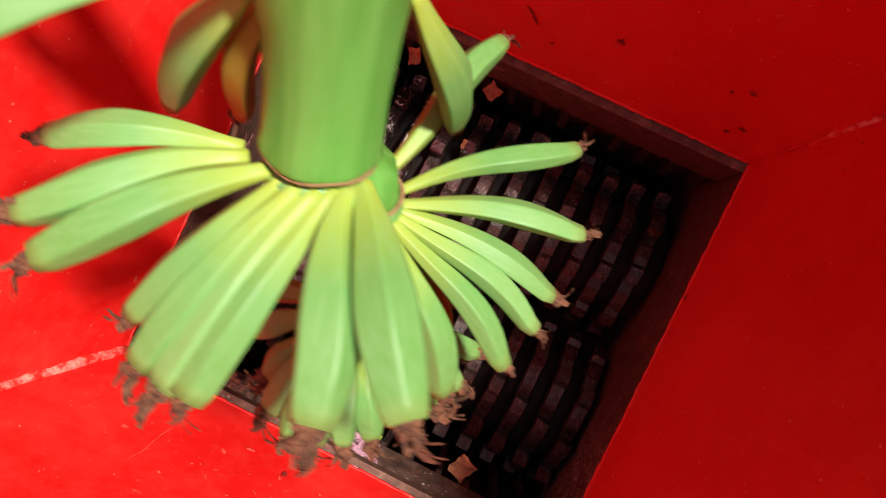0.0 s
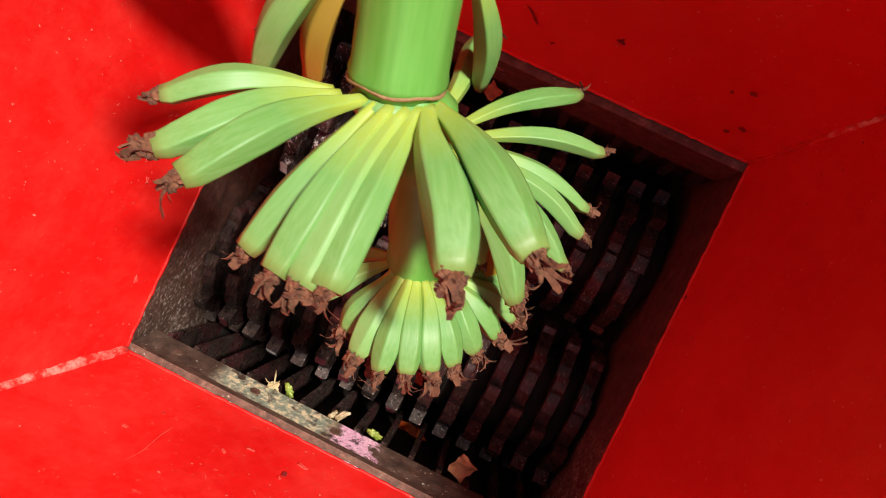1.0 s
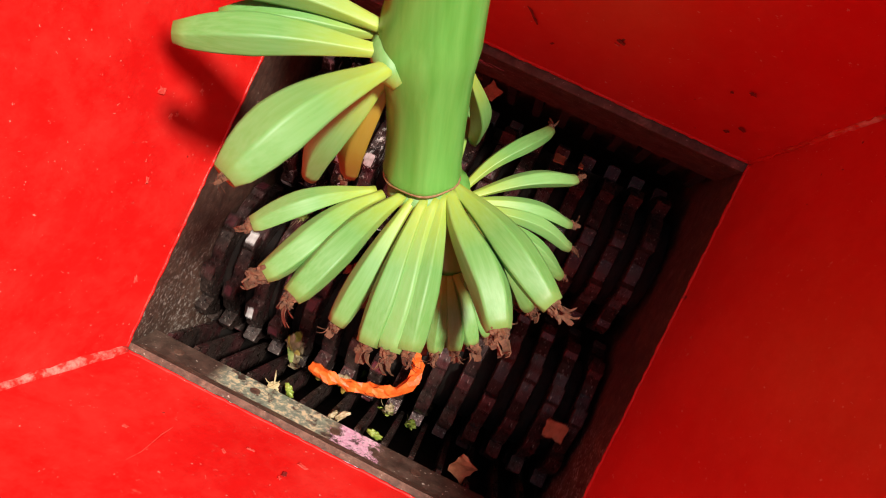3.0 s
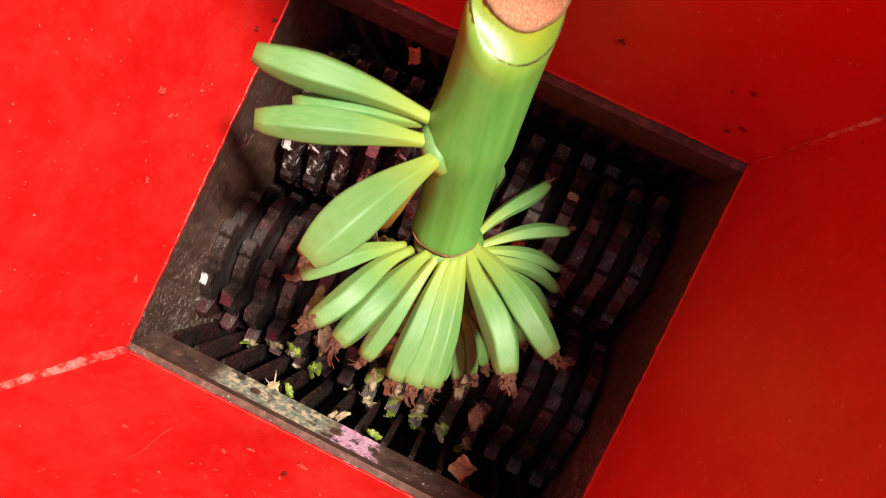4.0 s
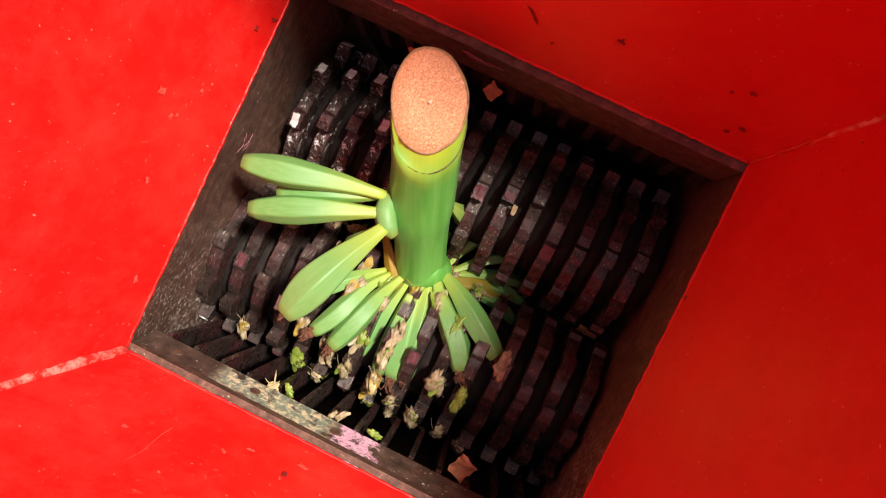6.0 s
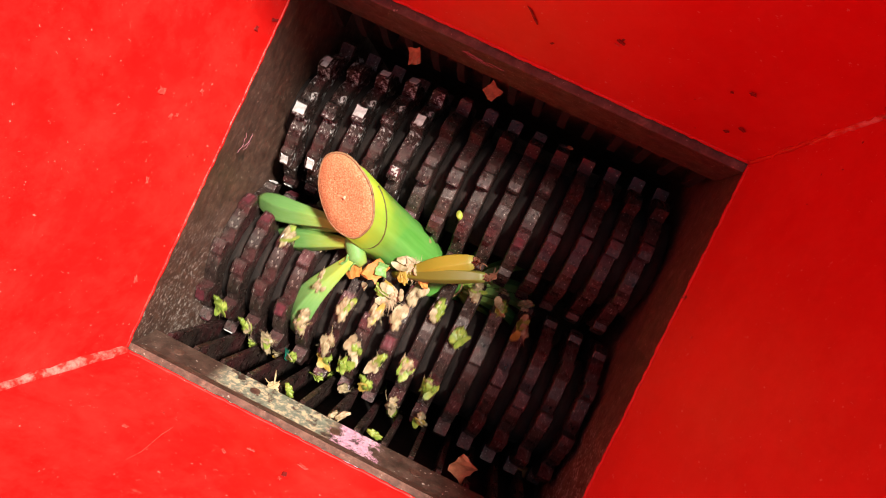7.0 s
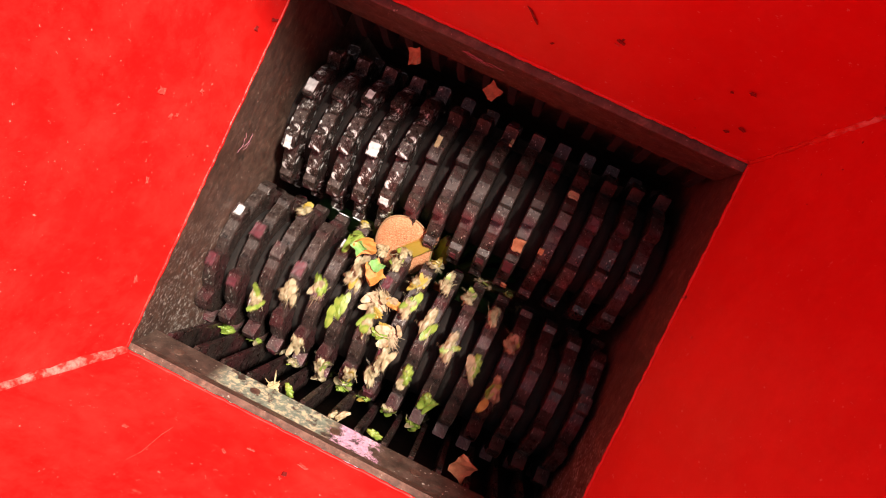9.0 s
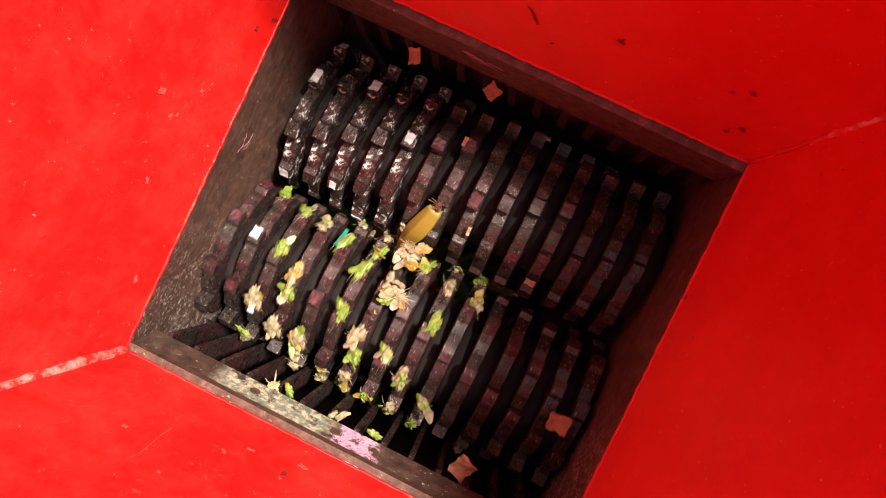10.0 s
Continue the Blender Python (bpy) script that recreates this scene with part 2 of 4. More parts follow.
def flake_bm(w, l, t, rng, bend=0.15, torn=0.16):
    """A chip of bark or peel: an uneven, bent plate."""
    bm = bmesh.new()
    n = 4
    grid = []
    for lay in (0, 1):
        for j in range(n + 1):
            row = []
            for i in range(n + 1):
                x, y = (i / n - 0.5) * w, (j / n - 0.5) * l
                jag = 1 + rng.uniform(-torn, torn) * (1 if i in (0, n) or j in (0, n) else 0)
                row.append(bm.verts.new((x * jag, y * jag, t * lay + bend * l * ((y / l * 2) ** 2) * 0.5 + rng.uniform(-1, 1) * t * 0.3)))
            grid.append(row)
    a, b = grid[:n + 1], grid[n + 1:]
    for j in range(n):
        for i in range(n):
            for g in (a, b):
                bm.faces.new((g[j][i], g[j][i + 1], g[j + 1][i + 1], g[j + 1][i]))
    for i in range(n):
        for j in (0, n):
            bm.faces.new((a[j][i], a[j][i + 1], b[j][i + 1], b[j][i]))
            bm.faces.new((a[i][j], a[i + 1][j], b[i + 1][j], b[i][j]))
    return bm


def lump(bm, centre, size, rng, stretch=(1, 1, 1), fine=2):
    """A torn, crumpled lump."""
    g = bmesh.ops.create_icosphere(bm, subdivisions=fine, radius=size)
    turn = Euler([rng.uniform(-0.5, 0.5) for _ in range(3)]).to_matrix()
    off = Vector([rng.uniform(0, 50) for _ in range(3)])
    for v in g["verts"]:
        p = v.co.normalized()
        q = size * (0.85 + 0.5 * noise.noise(p * 1.7 + off) + 0.35 * noise.noise(p * 4 + off) + 0.22 * noise.noise(p * 9 + off))
        v.co = Vector(centre) + turn @ Vector((p.x * stretch[0], p.y * stretch[1], p.z * stretch[2])) * q


def key(thing, rows):
    walk(thing, [(r[0], pose(*r[1:])) for r in rows])


# ---- hopper ----
LX, LY = 0.26, 0.2376        # half of the mouth along and across the shafts
RISE, SPREAD = 0.95, 0.24    # the hopper's walls lean outwards


def hopper_wall(name, a, b, parent, out):
    """A sheet-steel wall between the bottom corners a and b, 4 mm thick, slightly wavy."""
    a, b = Vector(a), Vector(b)
    mid_a = Vector((a.x + math.copysign(SPREAD, a.x), a.y + math.copysign(SPREAD, a.y), RISE))
    mid_b = Vector((b.x + math.copysign(SPREAD, b.x), b.y + math.copysign(SPREAD, b.y), RISE))
    bm = bmesh.new()
    n, m = 24, 16
    normal = (b - a).cross(mid_a - a).normalized()
    if normal.dot(Vector(out)) < 0:
        normal = -normal
    front, rear = [], []
    for j in range(m + 1):
        f_row, r_row = [], []
        for i in range(n + 1):
            p = a.lerp(b, i / n).lerp(mid_a.lerp(mid_b, i / n), j / m)
            edge = min(i, n - i, j, m - j) / 4
            dent = noise.noise(p * 5.0 + Vector(out) * 3) * 0.003 * min(1, edge)
            f_row.append(bm.verts.new(p + normal * dent))
            r_row.append(bm.verts.new(p + normal * 0.004))
        front.append(f_row)
        rear.append(r_row)
    inner = {v for row in front for v in row}
    for j in range(m):
        for i in range(n):
            for g in (front, rear):
                bm.faces.new((g[j][i], g[j][i + 1], g[j + 1][i + 1], g[j + 1][i]))
    for i in range(n):
        for j in (0, m):
            bm.faces.new((front[j][i], front[j][i + 1], rear[j][i + 1], rear[j][i]))
    for j in range(m):
        for i in (0, n):
            bm.faces.new((front[j][i], front[j + 1][i], rear[j + 1][i], rear[j][i]))
    bm.normal_update()                               # folded edges stay crisp
    rim = [e for e in bm.edges if (e.verts[0] in inner) and (e.verts[1] in inner) and any(v not in inner for f in e.link_faces for v in f.verts)]
    bmesh.ops.split_edges(bm, edges=rim)
    return part(name, bm, RED, parent, smooth=True)


def build_hopper():
    top = tagged(new("hopper"), "bright red painted sheet steel feed hopper with scuffed welded corners", "hopper")
    A, B, C, D = (-LX, -LY, 0.0), (LX, LY, 0.0), (-LX, LY, 0.0), (LX, -LY, 0.0)
    hopper_wall("wall_panel", A, C, top, (-1, 0, 0))
    hopper_wall("wall_panel", D, B, top, (1, 0, 0))
    hopper_wall("wall_panel", A, D, top, (0, -1, 0))
    hopper_wall("wall_panel", C, B, top, (0, 1, 0))
    for k, c in enumerate((A, B, C, D)):
        e = (c[0] + math.copysign(SPREAD, c[0]), c[1] + math.copysign(SPREAD, c[1]), RISE)
        part("weld_seam", bead((c, e), (0.0060, 0.003, 0.003, 0.003)[k], k, seg=12 if k == 0 else 7, rough=0.22 if k == 0 else 0.3, step=0.012 if k == 0 else 0.006), WELD if k == 0 else LIP, top, "lumpy pinkish weld seam", smooth=True)
    part("weld_seam", bead([(LX + SPREAD / RISE * h, LY + SPREAD / RISE * h, h) for h in (0.080, 0.230)], 0.0036, 9, rough=0.4), WELD, top, "rubbed pinkish stretch of weld", smooth=True)
    # the rolled lip along the bottom edges
    for k, (p, q) in enumerate(((A, C), (D, B), (A, D), (C, B))):
        part("bottom_lip", bead((p, q), 0.0020, 20 + k, rough=0.2), LIP if k == 0 else RED, top, smooth=True)
    # chips and rubbed spots in the paint
    rng = random.Random(17)
    for wall, u, h, w, l, mat in (
            (0, 0.585, 0.113, 0.008, 0.010, SCUFF), (0, 0.545, 0.089, 0.006, 0.005, SCUFF), (0, 0.552, 0.082, 0.004, 0.004, SCUFF), (0, 0.402, 0.081, 0.008, 0.004, SCUFF), (0, 0.62, 0.064, 0.005, 0.005, SCUFF),
            (0, 0.80, 0.030, 0.006, 0.006, SPECK), (0, 0.84, 0.009, 0.004, 0.012, SPECK), (0, 0.18, 0.035, 0.010, 0.005, SCUFF),
            (2, 0.463, 0.041, 0.012, 0.006, SCUFF), (2, 0.443, 0.065, 0.006, 0.009, SPECK), (2, 0.440, 0.074, 0.004, 0.004, SCUFF), (2, 0.321, 0.076, 0.008, 0.004, SCUFF), (2, 0.36, 0.055, 0.009, 0.003, SCUFF), (2, 0.15, 0.11, 0.006, 0.006, SCUFF),
            (3, 0.496, 0.085, 0.003, 0.030, SPECK), (3, 0.545, 0.054, 0.003, 0.006, SPECK), (3, 0.66, 0.105, 0.010, 0.005, SPECK), (3, 0.655, 0.098, 0.006, 0.002, SCUFF), (3, 0.90, 0.115, 0.006, 0.006, SPECK), (3, 0.87, 0.105, 0.004, 0.004, SPECK),
            (3, 0.935, 0.055, 0.010, 0.005, SPECK), (3, 0.915, 0.040, 0.006, 0.005, SPECK),
            (1, 0.28, 0.18, 0.008, 0.008, SCUFF), (1, 0.6, 0.05, 0.004, 0.004, SCUFF)):
        a, b, out = ((A, C, (1, 0)), (D, B, (-1, 0)), (A, D, (0, 1)), (C, B, (0, -1)))[wall]
        p = Vector(a).lerp(Vector(b), u)
        lean = SPREAD / RISE
        p += Vector((-out[0] * lean * h, -out[1] * lean * h, h)) + Vector((out[0], out[1], lean)).normalized() * 0.0012
        m = Matrix.Translation(p) @ Vector((out[0], out[1], lean)).to_track_quat("Z", "Y").to_matrix().to_4x4() @ Matrix.Rotation(rng.uniform(-0.6, 0.6), 4, "Z")
        bm = flake_bm(w * 0.75, l * 0.75, 0.0006, rng, 0.02, 0.35)
        bm.transform(m)
        part("paint_chip", bm, mat, top, "chipped and rubbed spot in the paint")
    for pts, r in (([(-0.1663, -0.2793, 0.1649), (-0.1557, -0.2759, 0.1515), (-0.1508, -0.2701, 0.1287), (-0.1512, -0.2618, 0.0959), (-0.1494, -0.2575, 0.0788)], 0.0005),
                   ([(-0.3055, 0.058, 0.180), (-0.3035, 0.048, 0.172), (-0.3010, 0.036, 0.162)], 0.0008)):
        bm = bmesh.new()
        tube(bm, pts, [r * (0.4 + 0.6 * math.sin(math.pi * (k + 0.5) / len(pts))) for k in range(len(pts))], 6)
        part("scratch", bm, SCUFF, top, "thin pale curved scratch")
    # rim round the top
    for x0, x1, y0, y1 in ((-0.54, -0.50, -0.52, 0.52), (0.50, 0.54, -0.52, 0.52), (-0.50, 0.50, -0.52, -0.4776), (-0.50, 0.50, 0.4776, 0.52)):
        part("rim_flange", box_bm(x0, x1, y0, y1, RISE + 0.001, RISE + 0.007, 0.001), RED, top)
    return top


# ---- cutter box ----
PITCH = 0.0358
REAR_Y, FRONT_Y, AXIS_Z, TIP_R = 0.1035, -0.1159, -0.2296, 0.1078
X_REAR, X_FRONT = -0.2473, -0.2680     # where the first blade of each shaft begins


def build_box():
    top = tagged(new("cutter_box"), "brown rusty steel cutter box with paint-stained plates", "shredder housing")
    bm = bmesh.new()                                 # the plate beside the first blades leans outwards
    face = [(-LX, -0.002), (-LX - 0.0088, -0.105), (-LX - 0.0088, -0.62), (-LX - 0.03, -0.62), (-LX - 0.03, -0.002)]
    ends = [[bm.verts.new((x, y, z)) for x, z in face] for y in (-LY - 0.03, LY + 0.03)]
    bm.faces.new(ends[0])
    bm.faces.new(ends[1][::-1])
    for k in range(5):
        bm.faces.new((ends[0][k], ends[0][(k + 1) % 5], ends[1][(k + 1) % 5], ends[1][k]))
    part("side_plate", bm, BOX, top)
    part("side_plate", box_bm(LX, LX + 0.02, -LY - 0.03, LY + 0.03, -0.62, -0.002, 0.001), BOX, top)
    bm = bmesh.new()
    face = [(-LY - 0.02, -0.003), (-LY + 0.006, -0.003), (-LY + 0.0075, -0.006), (-LY + 0.0180, -0.058), (-LY + 0.0165, -0.061), (-LY - 0.02, -0.061)]
    ends = [[bm.verts.new((x, y, z)) for y, z in face] for x in (-LX + 0.0005, LX - 0.0005)]
    bm.faces.new(ends[0])
    bm.faces.new(ends[1][::-1])
    for k in range(6):
        bm.faces.new((ends[0][k], ends[0][(k + 1) % 6], ends[1][(k + 1) % 6], ends[1][k]))
    part("front_plate", bm, PLATE, top, "paint-stained steel plate with pink and grey-green smears")
    part("rear_plate", box_bm(-LX + 0.0005, LX - 0.0005, LY - 0.011, LY + 0.02, -0.105, -0.003, 0.0015), BOX, top)
    part("rear_ledge", box_bm(-LX + 0.0005, LX - 0.0005, LY - 0.0115, LY - 0.002, -0.012, -0.0025, 0.002), BOX_PLAIN, top)
    part("front_ledge", box_bm(-LX + 0.0005, LX - 0.0005, -LY + 0.001, -LY + 0.0095, -0.020, -0.0020, 0.0005), BOX_PLAIN, top)
    # lower halves behind the fins, and the floor of the box
    part("lower_plate", box_bm(-LX, LX, -LY - 0.03, -LY - 0.012, -0.62, -0.062), SHAFT, top)
    part("lower_plate", box_bm(-LX, LX, LY + 0.012, LY + 0.03, -0.62, -0.107), BOX_PLAIN, top)
    part("floor_plate", box_bm(-LX, LX, -LY - 0.03, LY + 0.03, -0.66, -0.625), BOX_PLAIN, top)
    # scraper fins that stand between the blades
    for side, first in ((-1, X_FRONT + 0.0176), (1, X_REAR - 0.0180)):
        for k in range(15):
            x0 = first + PITCH * k
            if x0 + 0.012 > LX:
                continue
            bm = bmesh.new()
            outline = [(LY + 0.011, -0.104), (LY - 0.005, -0.106), (LY - 0.008, -0.112), (LY - 0.013, -0.140), (LY - 0.016, -0.185), (LY + 0.011, -0.188)]
            if side < 0:
                outline = [(LY + 0.011, -0.062), (LY - 0.0165, -0.0625), (LY - 0.0195, -0.066), (LY - 0.0200, -0.130), (LY - 0.0200, -0.230), (LY + 0.011, -0.232)]
            rows = [[bm.verts.new((x, side * y, z)) for y, z in outline] for x in (x0 + 0.0035, x0 + (0.0100 if side < 0 else 0.0140))]
            bm.faces.new(rows[0])
            bm.faces.new(rows[1][::-1])
            for i in range(6):
                bm.faces.new((rows[0][i], rows[0][(i + 1) % 6], rows[1][(i + 1) % 6], rows[1][i]))
            part("scraper_fin", bm, BLADE if side < 0 else SHAFT, top)
    rng = random.Random(8)
    for name, label, at, turn in (("scratch_mark", "pinkish scribbled scratches", (-0.05, LY - 0.0115, -0.040), 0), ("paint_smear", "small pink paint smear", (-LX + 0.0006, 0.022, -0.060), 90)):
        bm = bmesh.new()
        for _ in range(9 if turn == 0 else 5):
            pts = []
            u, w = rng.uniform(-0.022, 0.012), rng.uniform(-0.012, 0.012)
            for k in range(5):
                p = Vector((u, 0, w))
                pts.append(Vector(at) + (p if turn == 0 else Vector((0, p.x * 0.5, p.z * 0.8))))
                u += rng.uniform(0.002, 0.009)
                w += rng.uniform(-0.006, 0.003)
            tube(bm, pts, [0.0003] * 5, 4)
        part(name, bm, PINKISH, top, label)
    # bolt heads sunk in the front plate
    for x in (-0.215, -0.115, -0.012, 0.09, 0.19):
        bm = bmesh.new()
        tube(bm, [(x, -LY + 0.008, -0.036), (x, -LY + 0.0146, -0.0346), (x, -LY + 0.0147, -0.0346), (x, -LY + 0.011, -0.0352)], [0.0062, 0.0062, 0.0045, 0.004], 14)
        part("bolt", bm, BOX_PLAIN, top, "brown round socket bolt")
    return top


def blade_mesh(turn, material):
    """A cutter disc with nine hooked teeth; turn is +1 or -1, the side that a tooth's back falls off to."""
    t, steps = 0.0175, []
    for k in range(9):
        for a, r in ((0.0, TIP_R), (5.0, TIP_R - 0.0002), (10.5, TIP_R - 0.0014), (13.0, TIP_R - 0.0085), (19.0, TIP_R - 0.0095), (28.0, TIP_R - 0.0125), (35.5, TIP_R - 0.0175), (39.4, TIP_R - 0.0190)):
            steps.append((turn * radians(40 * k + a), r))
    bm = bmesh.new()
    rings = []
    for x, cut in ((0.0, 0.0016), (0.0014, 0.0), (t - 0.0014, 0.0), (t, 0.0016)):
        rings.append([bm.verts.new((x, (r - cut) * math.sin(a), (r - cut) * math.cos(a))) for a, r in steps])
    n = len(steps)
    for r0, r1 in zip(rings, rings[1:]):
        for j in range(n):
            bm.faces.new((r0[j], r0[(j + 1) % n], r1[(j + 1) % n], r1[j]))
    bm.faces.new(rings[0])
    bm.faces.new(rings[-1])
    return mesh_of("blade", bm, material)


def build_shaft(first, turn, step, label, glinting):
    """A shaft along x with its blades, each turned on by step degrees."""
    top = tagged(new("cutter_shaft"), label, "cutter shaft", "pair of cutter shafts")
    bm = bmesh.new()
    tube(bm, [(-LX - 0.0080, 0, 0), (LX - 0.0004, 0, 0)], [0.055, 0.055], 12)
    part("hex_shaft", bm, SHAFT, top)
    me, glint = blade_mesh(turn, BLADE), blade_mesh(turn, BLADE_GLINT)
    bm = bmesh.new()
    tube(bm, [(0.0004, 0, 0), (PITCH - 0.0183, 0, 0)], [0.070, 0.070], 28)
    ring = mesh_of("spacer", bm, SHAFT, True)
    for k in range(15):
        x = first + PITCH * k
        if x + 0.0175 > LX - 0.0005:
            break
        part_of("blade", glint if k < glinting else me, top, pose(x, 0, 0, -step * k), "hooked steel blade with painted white glints" if k < glinting else "dark worn hooked steel blade")
        if x + PITCH < LX:
            part_of("spacer_ring", ring, top, pose(x + 0.0177, 0, 0))
    return top


def build_flakes(shaft, first, turn, step, seed, blades, chance, name, mat, label):
    """Thin ragged flakes on the lands of a shaft's teeth: crimson crusts, or white ones standing for sky glints."""
    rng = random.Random(seed)
    for k in blades:
        for tooth in range(9):
            if rng.random() > chance:
                continue
            a = turn * radians(40 * tooth + rng.uniform(3.5, 6.5))
            w, l = rng.uniform(0.008, 0.0150), rng.uniform(0.009, 0.018)
            m = pose(first + PITCH * k, 0, 0, -step * k) @ Matrix.Translation((0.0086, (TIP_R - 0.0004) * math.sin(a), (TIP_R - 0.0004) * math.cos(a))) @ Matrix.Rotation(-a, 4, "X")
            part_of(name, mesh_of(name, flake_bm(w, l, 0.0012, rng, 0.05, 0.15), mat), shaft, m, label)


hopper = build_hopper()
cutter_box = build_box()
shaft_rear = build_shaft(X_REAR, 1, 7.14, "dark steel cutter shaft with hooked blades, turning slowly inwards", 5)
shaft_front = build_shaft(X_FRONT, -1, -6.84, "dark steel cutter shaft with hooked blades strewn with banana shreds", 0)
build_flakes(shaft_rear, X_REAR, 1, 7.14, 41, range(0, 5), 0.45, "chalk_crust", GLINT_WHITE, "ragged white flake standing for a wet glint")
build_flakes(shaft_rear, X_REAR, 1, 7.14, 44, range(4, 12), 0.22, "paint_crust", CRIMSON, "dull crimson paint crust")
build_flakes(shaft_front, X_FRONT, -1, -6.84, 42, range(0, 10), 0.30, "paint_crust", CRIMSON, "dull crimson paint crust")
build_flakes(shaft_front, X_FRONT, -1, -6.84, 43, range(0, 5), 0.16, "chalk_crust", GLINT_WHITE, "ragged white flake standing for a wet glint")


# ---- bananas ----
def finger_mesh(length, radius, bend, seed, material, blunt=0.28):
    """A young banana along +z: long thin stalk, five-edged belly, blunt end; bows towards +x."""
    rng = random.Random(seed)
    n, cs, rs = 17, [], []
    twist, flat = rng.uniform(0, 6.28), rng.uniform(0.62, 0.80)
    sway = 0.3 * bend * rng.uniform(-1, 1)
    widest = rng.uniform(0.58, 0.68)
    for k in range(n):
        u = k / (n - 1)
        cs.append((bend * math.sin(math.pi * min(1, u * 1.05) ** 1.25), sway * math.sin(2 * math.pi * u), length * u))
        if u < widest:
            w = u / widest
            r = 0.37 + 0.63 * w ** 1.6 * (1.9 - 0.9 * w)
        else:
            r = 1.0 - blunt * ((u - widest) / (1 - widest)) ** 2.0
        if k == n - 1:
            r *= 0.9
        rs.append(radius * r)
    angles = [radians(72 * e + d) for e in range(5) for d in (0, 7, 36, 65)]
    bm = bmesh.new()
    rings = []
    for k, (c, r) in enumerate(zip(cs, rs)):
        u = k / (n - 1)
        way = (Vector(cs[min(k + 1, n - 1)]) - Vector(cs[max(k - 1, 0)])).normalized()
        side = (Vector((1, 0, 0)) - way * way.x).normalized()
        up = way.cross(side)
        sharp = 0.9 * min(1, 4 * u, 5 * (1 - u) + 0.2)
        ring = []
        for a in angles:
            edge = (a % (2 * math.pi / 5)) - math.pi / 5
            q = r * (1 - sharp + sharp * 1.14 * math.cos(math.pi / 5) / math.cos(edge))
            b = a + twist
            ring.append(bm.verts.new(Vector(c) + side * q * flat * math.cos(b) + up * q * math.sin(b)))
        rings.append(ring)
    m = len(angles)
    for r0, r1 in zip(rings, rings[1:]):
        for i in range(m):
            bm.faces.new((r0[i], r0[(i + 1) % m], r1[(i + 1) % m], r1[i]))
    bm.faces.new(rings[0][::-1])
    bm.faces.new(rings[-1])
    return mesh_of("banana", bm, material, True)


def wither_mesh(seed):
    """A dried flower end: a crumpled lump with curled bracts."""
    rng = random.Random(seed)
    bm = bmesh.new()
    lump(bm, (0, 0, 0.001), 0.0060, rng, (0.95, 0.95, 1.1), 3)
    lump(bm, (0.003, 0.002, 0.006), 0.0034, rng, (1.3, 0.7, 1.0), 3)
    for k in range(rng.randint(4, 5)):
        a = rng.uniform(0, 6.28)
        l, curl, w = rng.uniform(0.006, 0.016), rng.uniform(-0.012, 0.014), rng.uniform(0.0014, 0.0042)
        strip = []
        for j in range(6):
            u = j / 5
            out = 0.003 + curl * u * u
            c = Vector((out * math.cos(a), out * math.sin(a), 0.006 + l * u - 0.4 * l * u * u))
            s = Vector((-math.sin(a), math.cos(a), 0)) * w * (1 - 0.5 * u) * rng.uniform(0.7, 1.2)
            lift = Vector((math.cos(a), math.sin(a), 0.4)) * 0.0009
            strip.append([bm.verts.new(c + q) for q in (-s, s, s + lift, -s + lift)])
        for r0, r1 in zip(strip, strip[1:]):
            for i in range(4):
                bm.faces.new((r0[i], r0[(i + 1) % 4], r1[(i + 1) % 4], r1[i]))
        bm.faces.new(strip[0])
        bm.faces.new(strip[-1])
    return mesh_of("withered_tip", bm, WITHER)


WITHERS = [wither_mesh(k) for k in range(6)]


def aim(base, tip, toward):
    """A pose at base whose z runs to tip and whose x leans towards a direction."""
    b, t = Vector(base), Vector(tip)
    z = (t - b).normalized()
    x = (Vector(toward) - z * z.dot(Vector(toward))).normalized()
    m = Matrix((x, z.cross(x), z)).transposed().to_4x4()
    return Matrix.Translation(b) @ m


def finger(parent, base, tip, radius, bend, seed, material=None, withered=True, toward=(0, -0.4, 1), ruff=1.0, blunt=0.28):
    length = (Vector(tip) - Vector(base)).length
    ob = part_of("banana", finger_mesh(length, radius, bend, seed, material or SKIN, blunt), parent, aim(base, tip, toward))
    if withered:
        rng = random.Random(seed * 7 + 1)
        s = ruff * rng.uniform(0.95, 1.35) * radius / 0.0155
        part_of("withered_tip", WITHERS[seed % 6], ob, Matrix.Translation((0, 0, length)) @ Matrix.Rotation(rng.uniform(0, 6), 4, "Z") @ Matrix.Diagonal((s, s, s, 1)), "dry brown curled flower end")
    return ob


def crown(parent, points, radius):
    """The fleshy cushion from which a hand's bananas grow."""
    bm = bmesh.new()
    tube(bm, points, [radius * (0.6 + 0.4 * math.sin(math.pi * k / (len(points) - 1))) for k in range(len(points))], 9)
    return part("crown", bm, SKIN, parent, "yellowish green fleshy hand base", smooth=True)


STEM_Y = 0.026     # the stem's axis lies this far behind the front of its scar ring


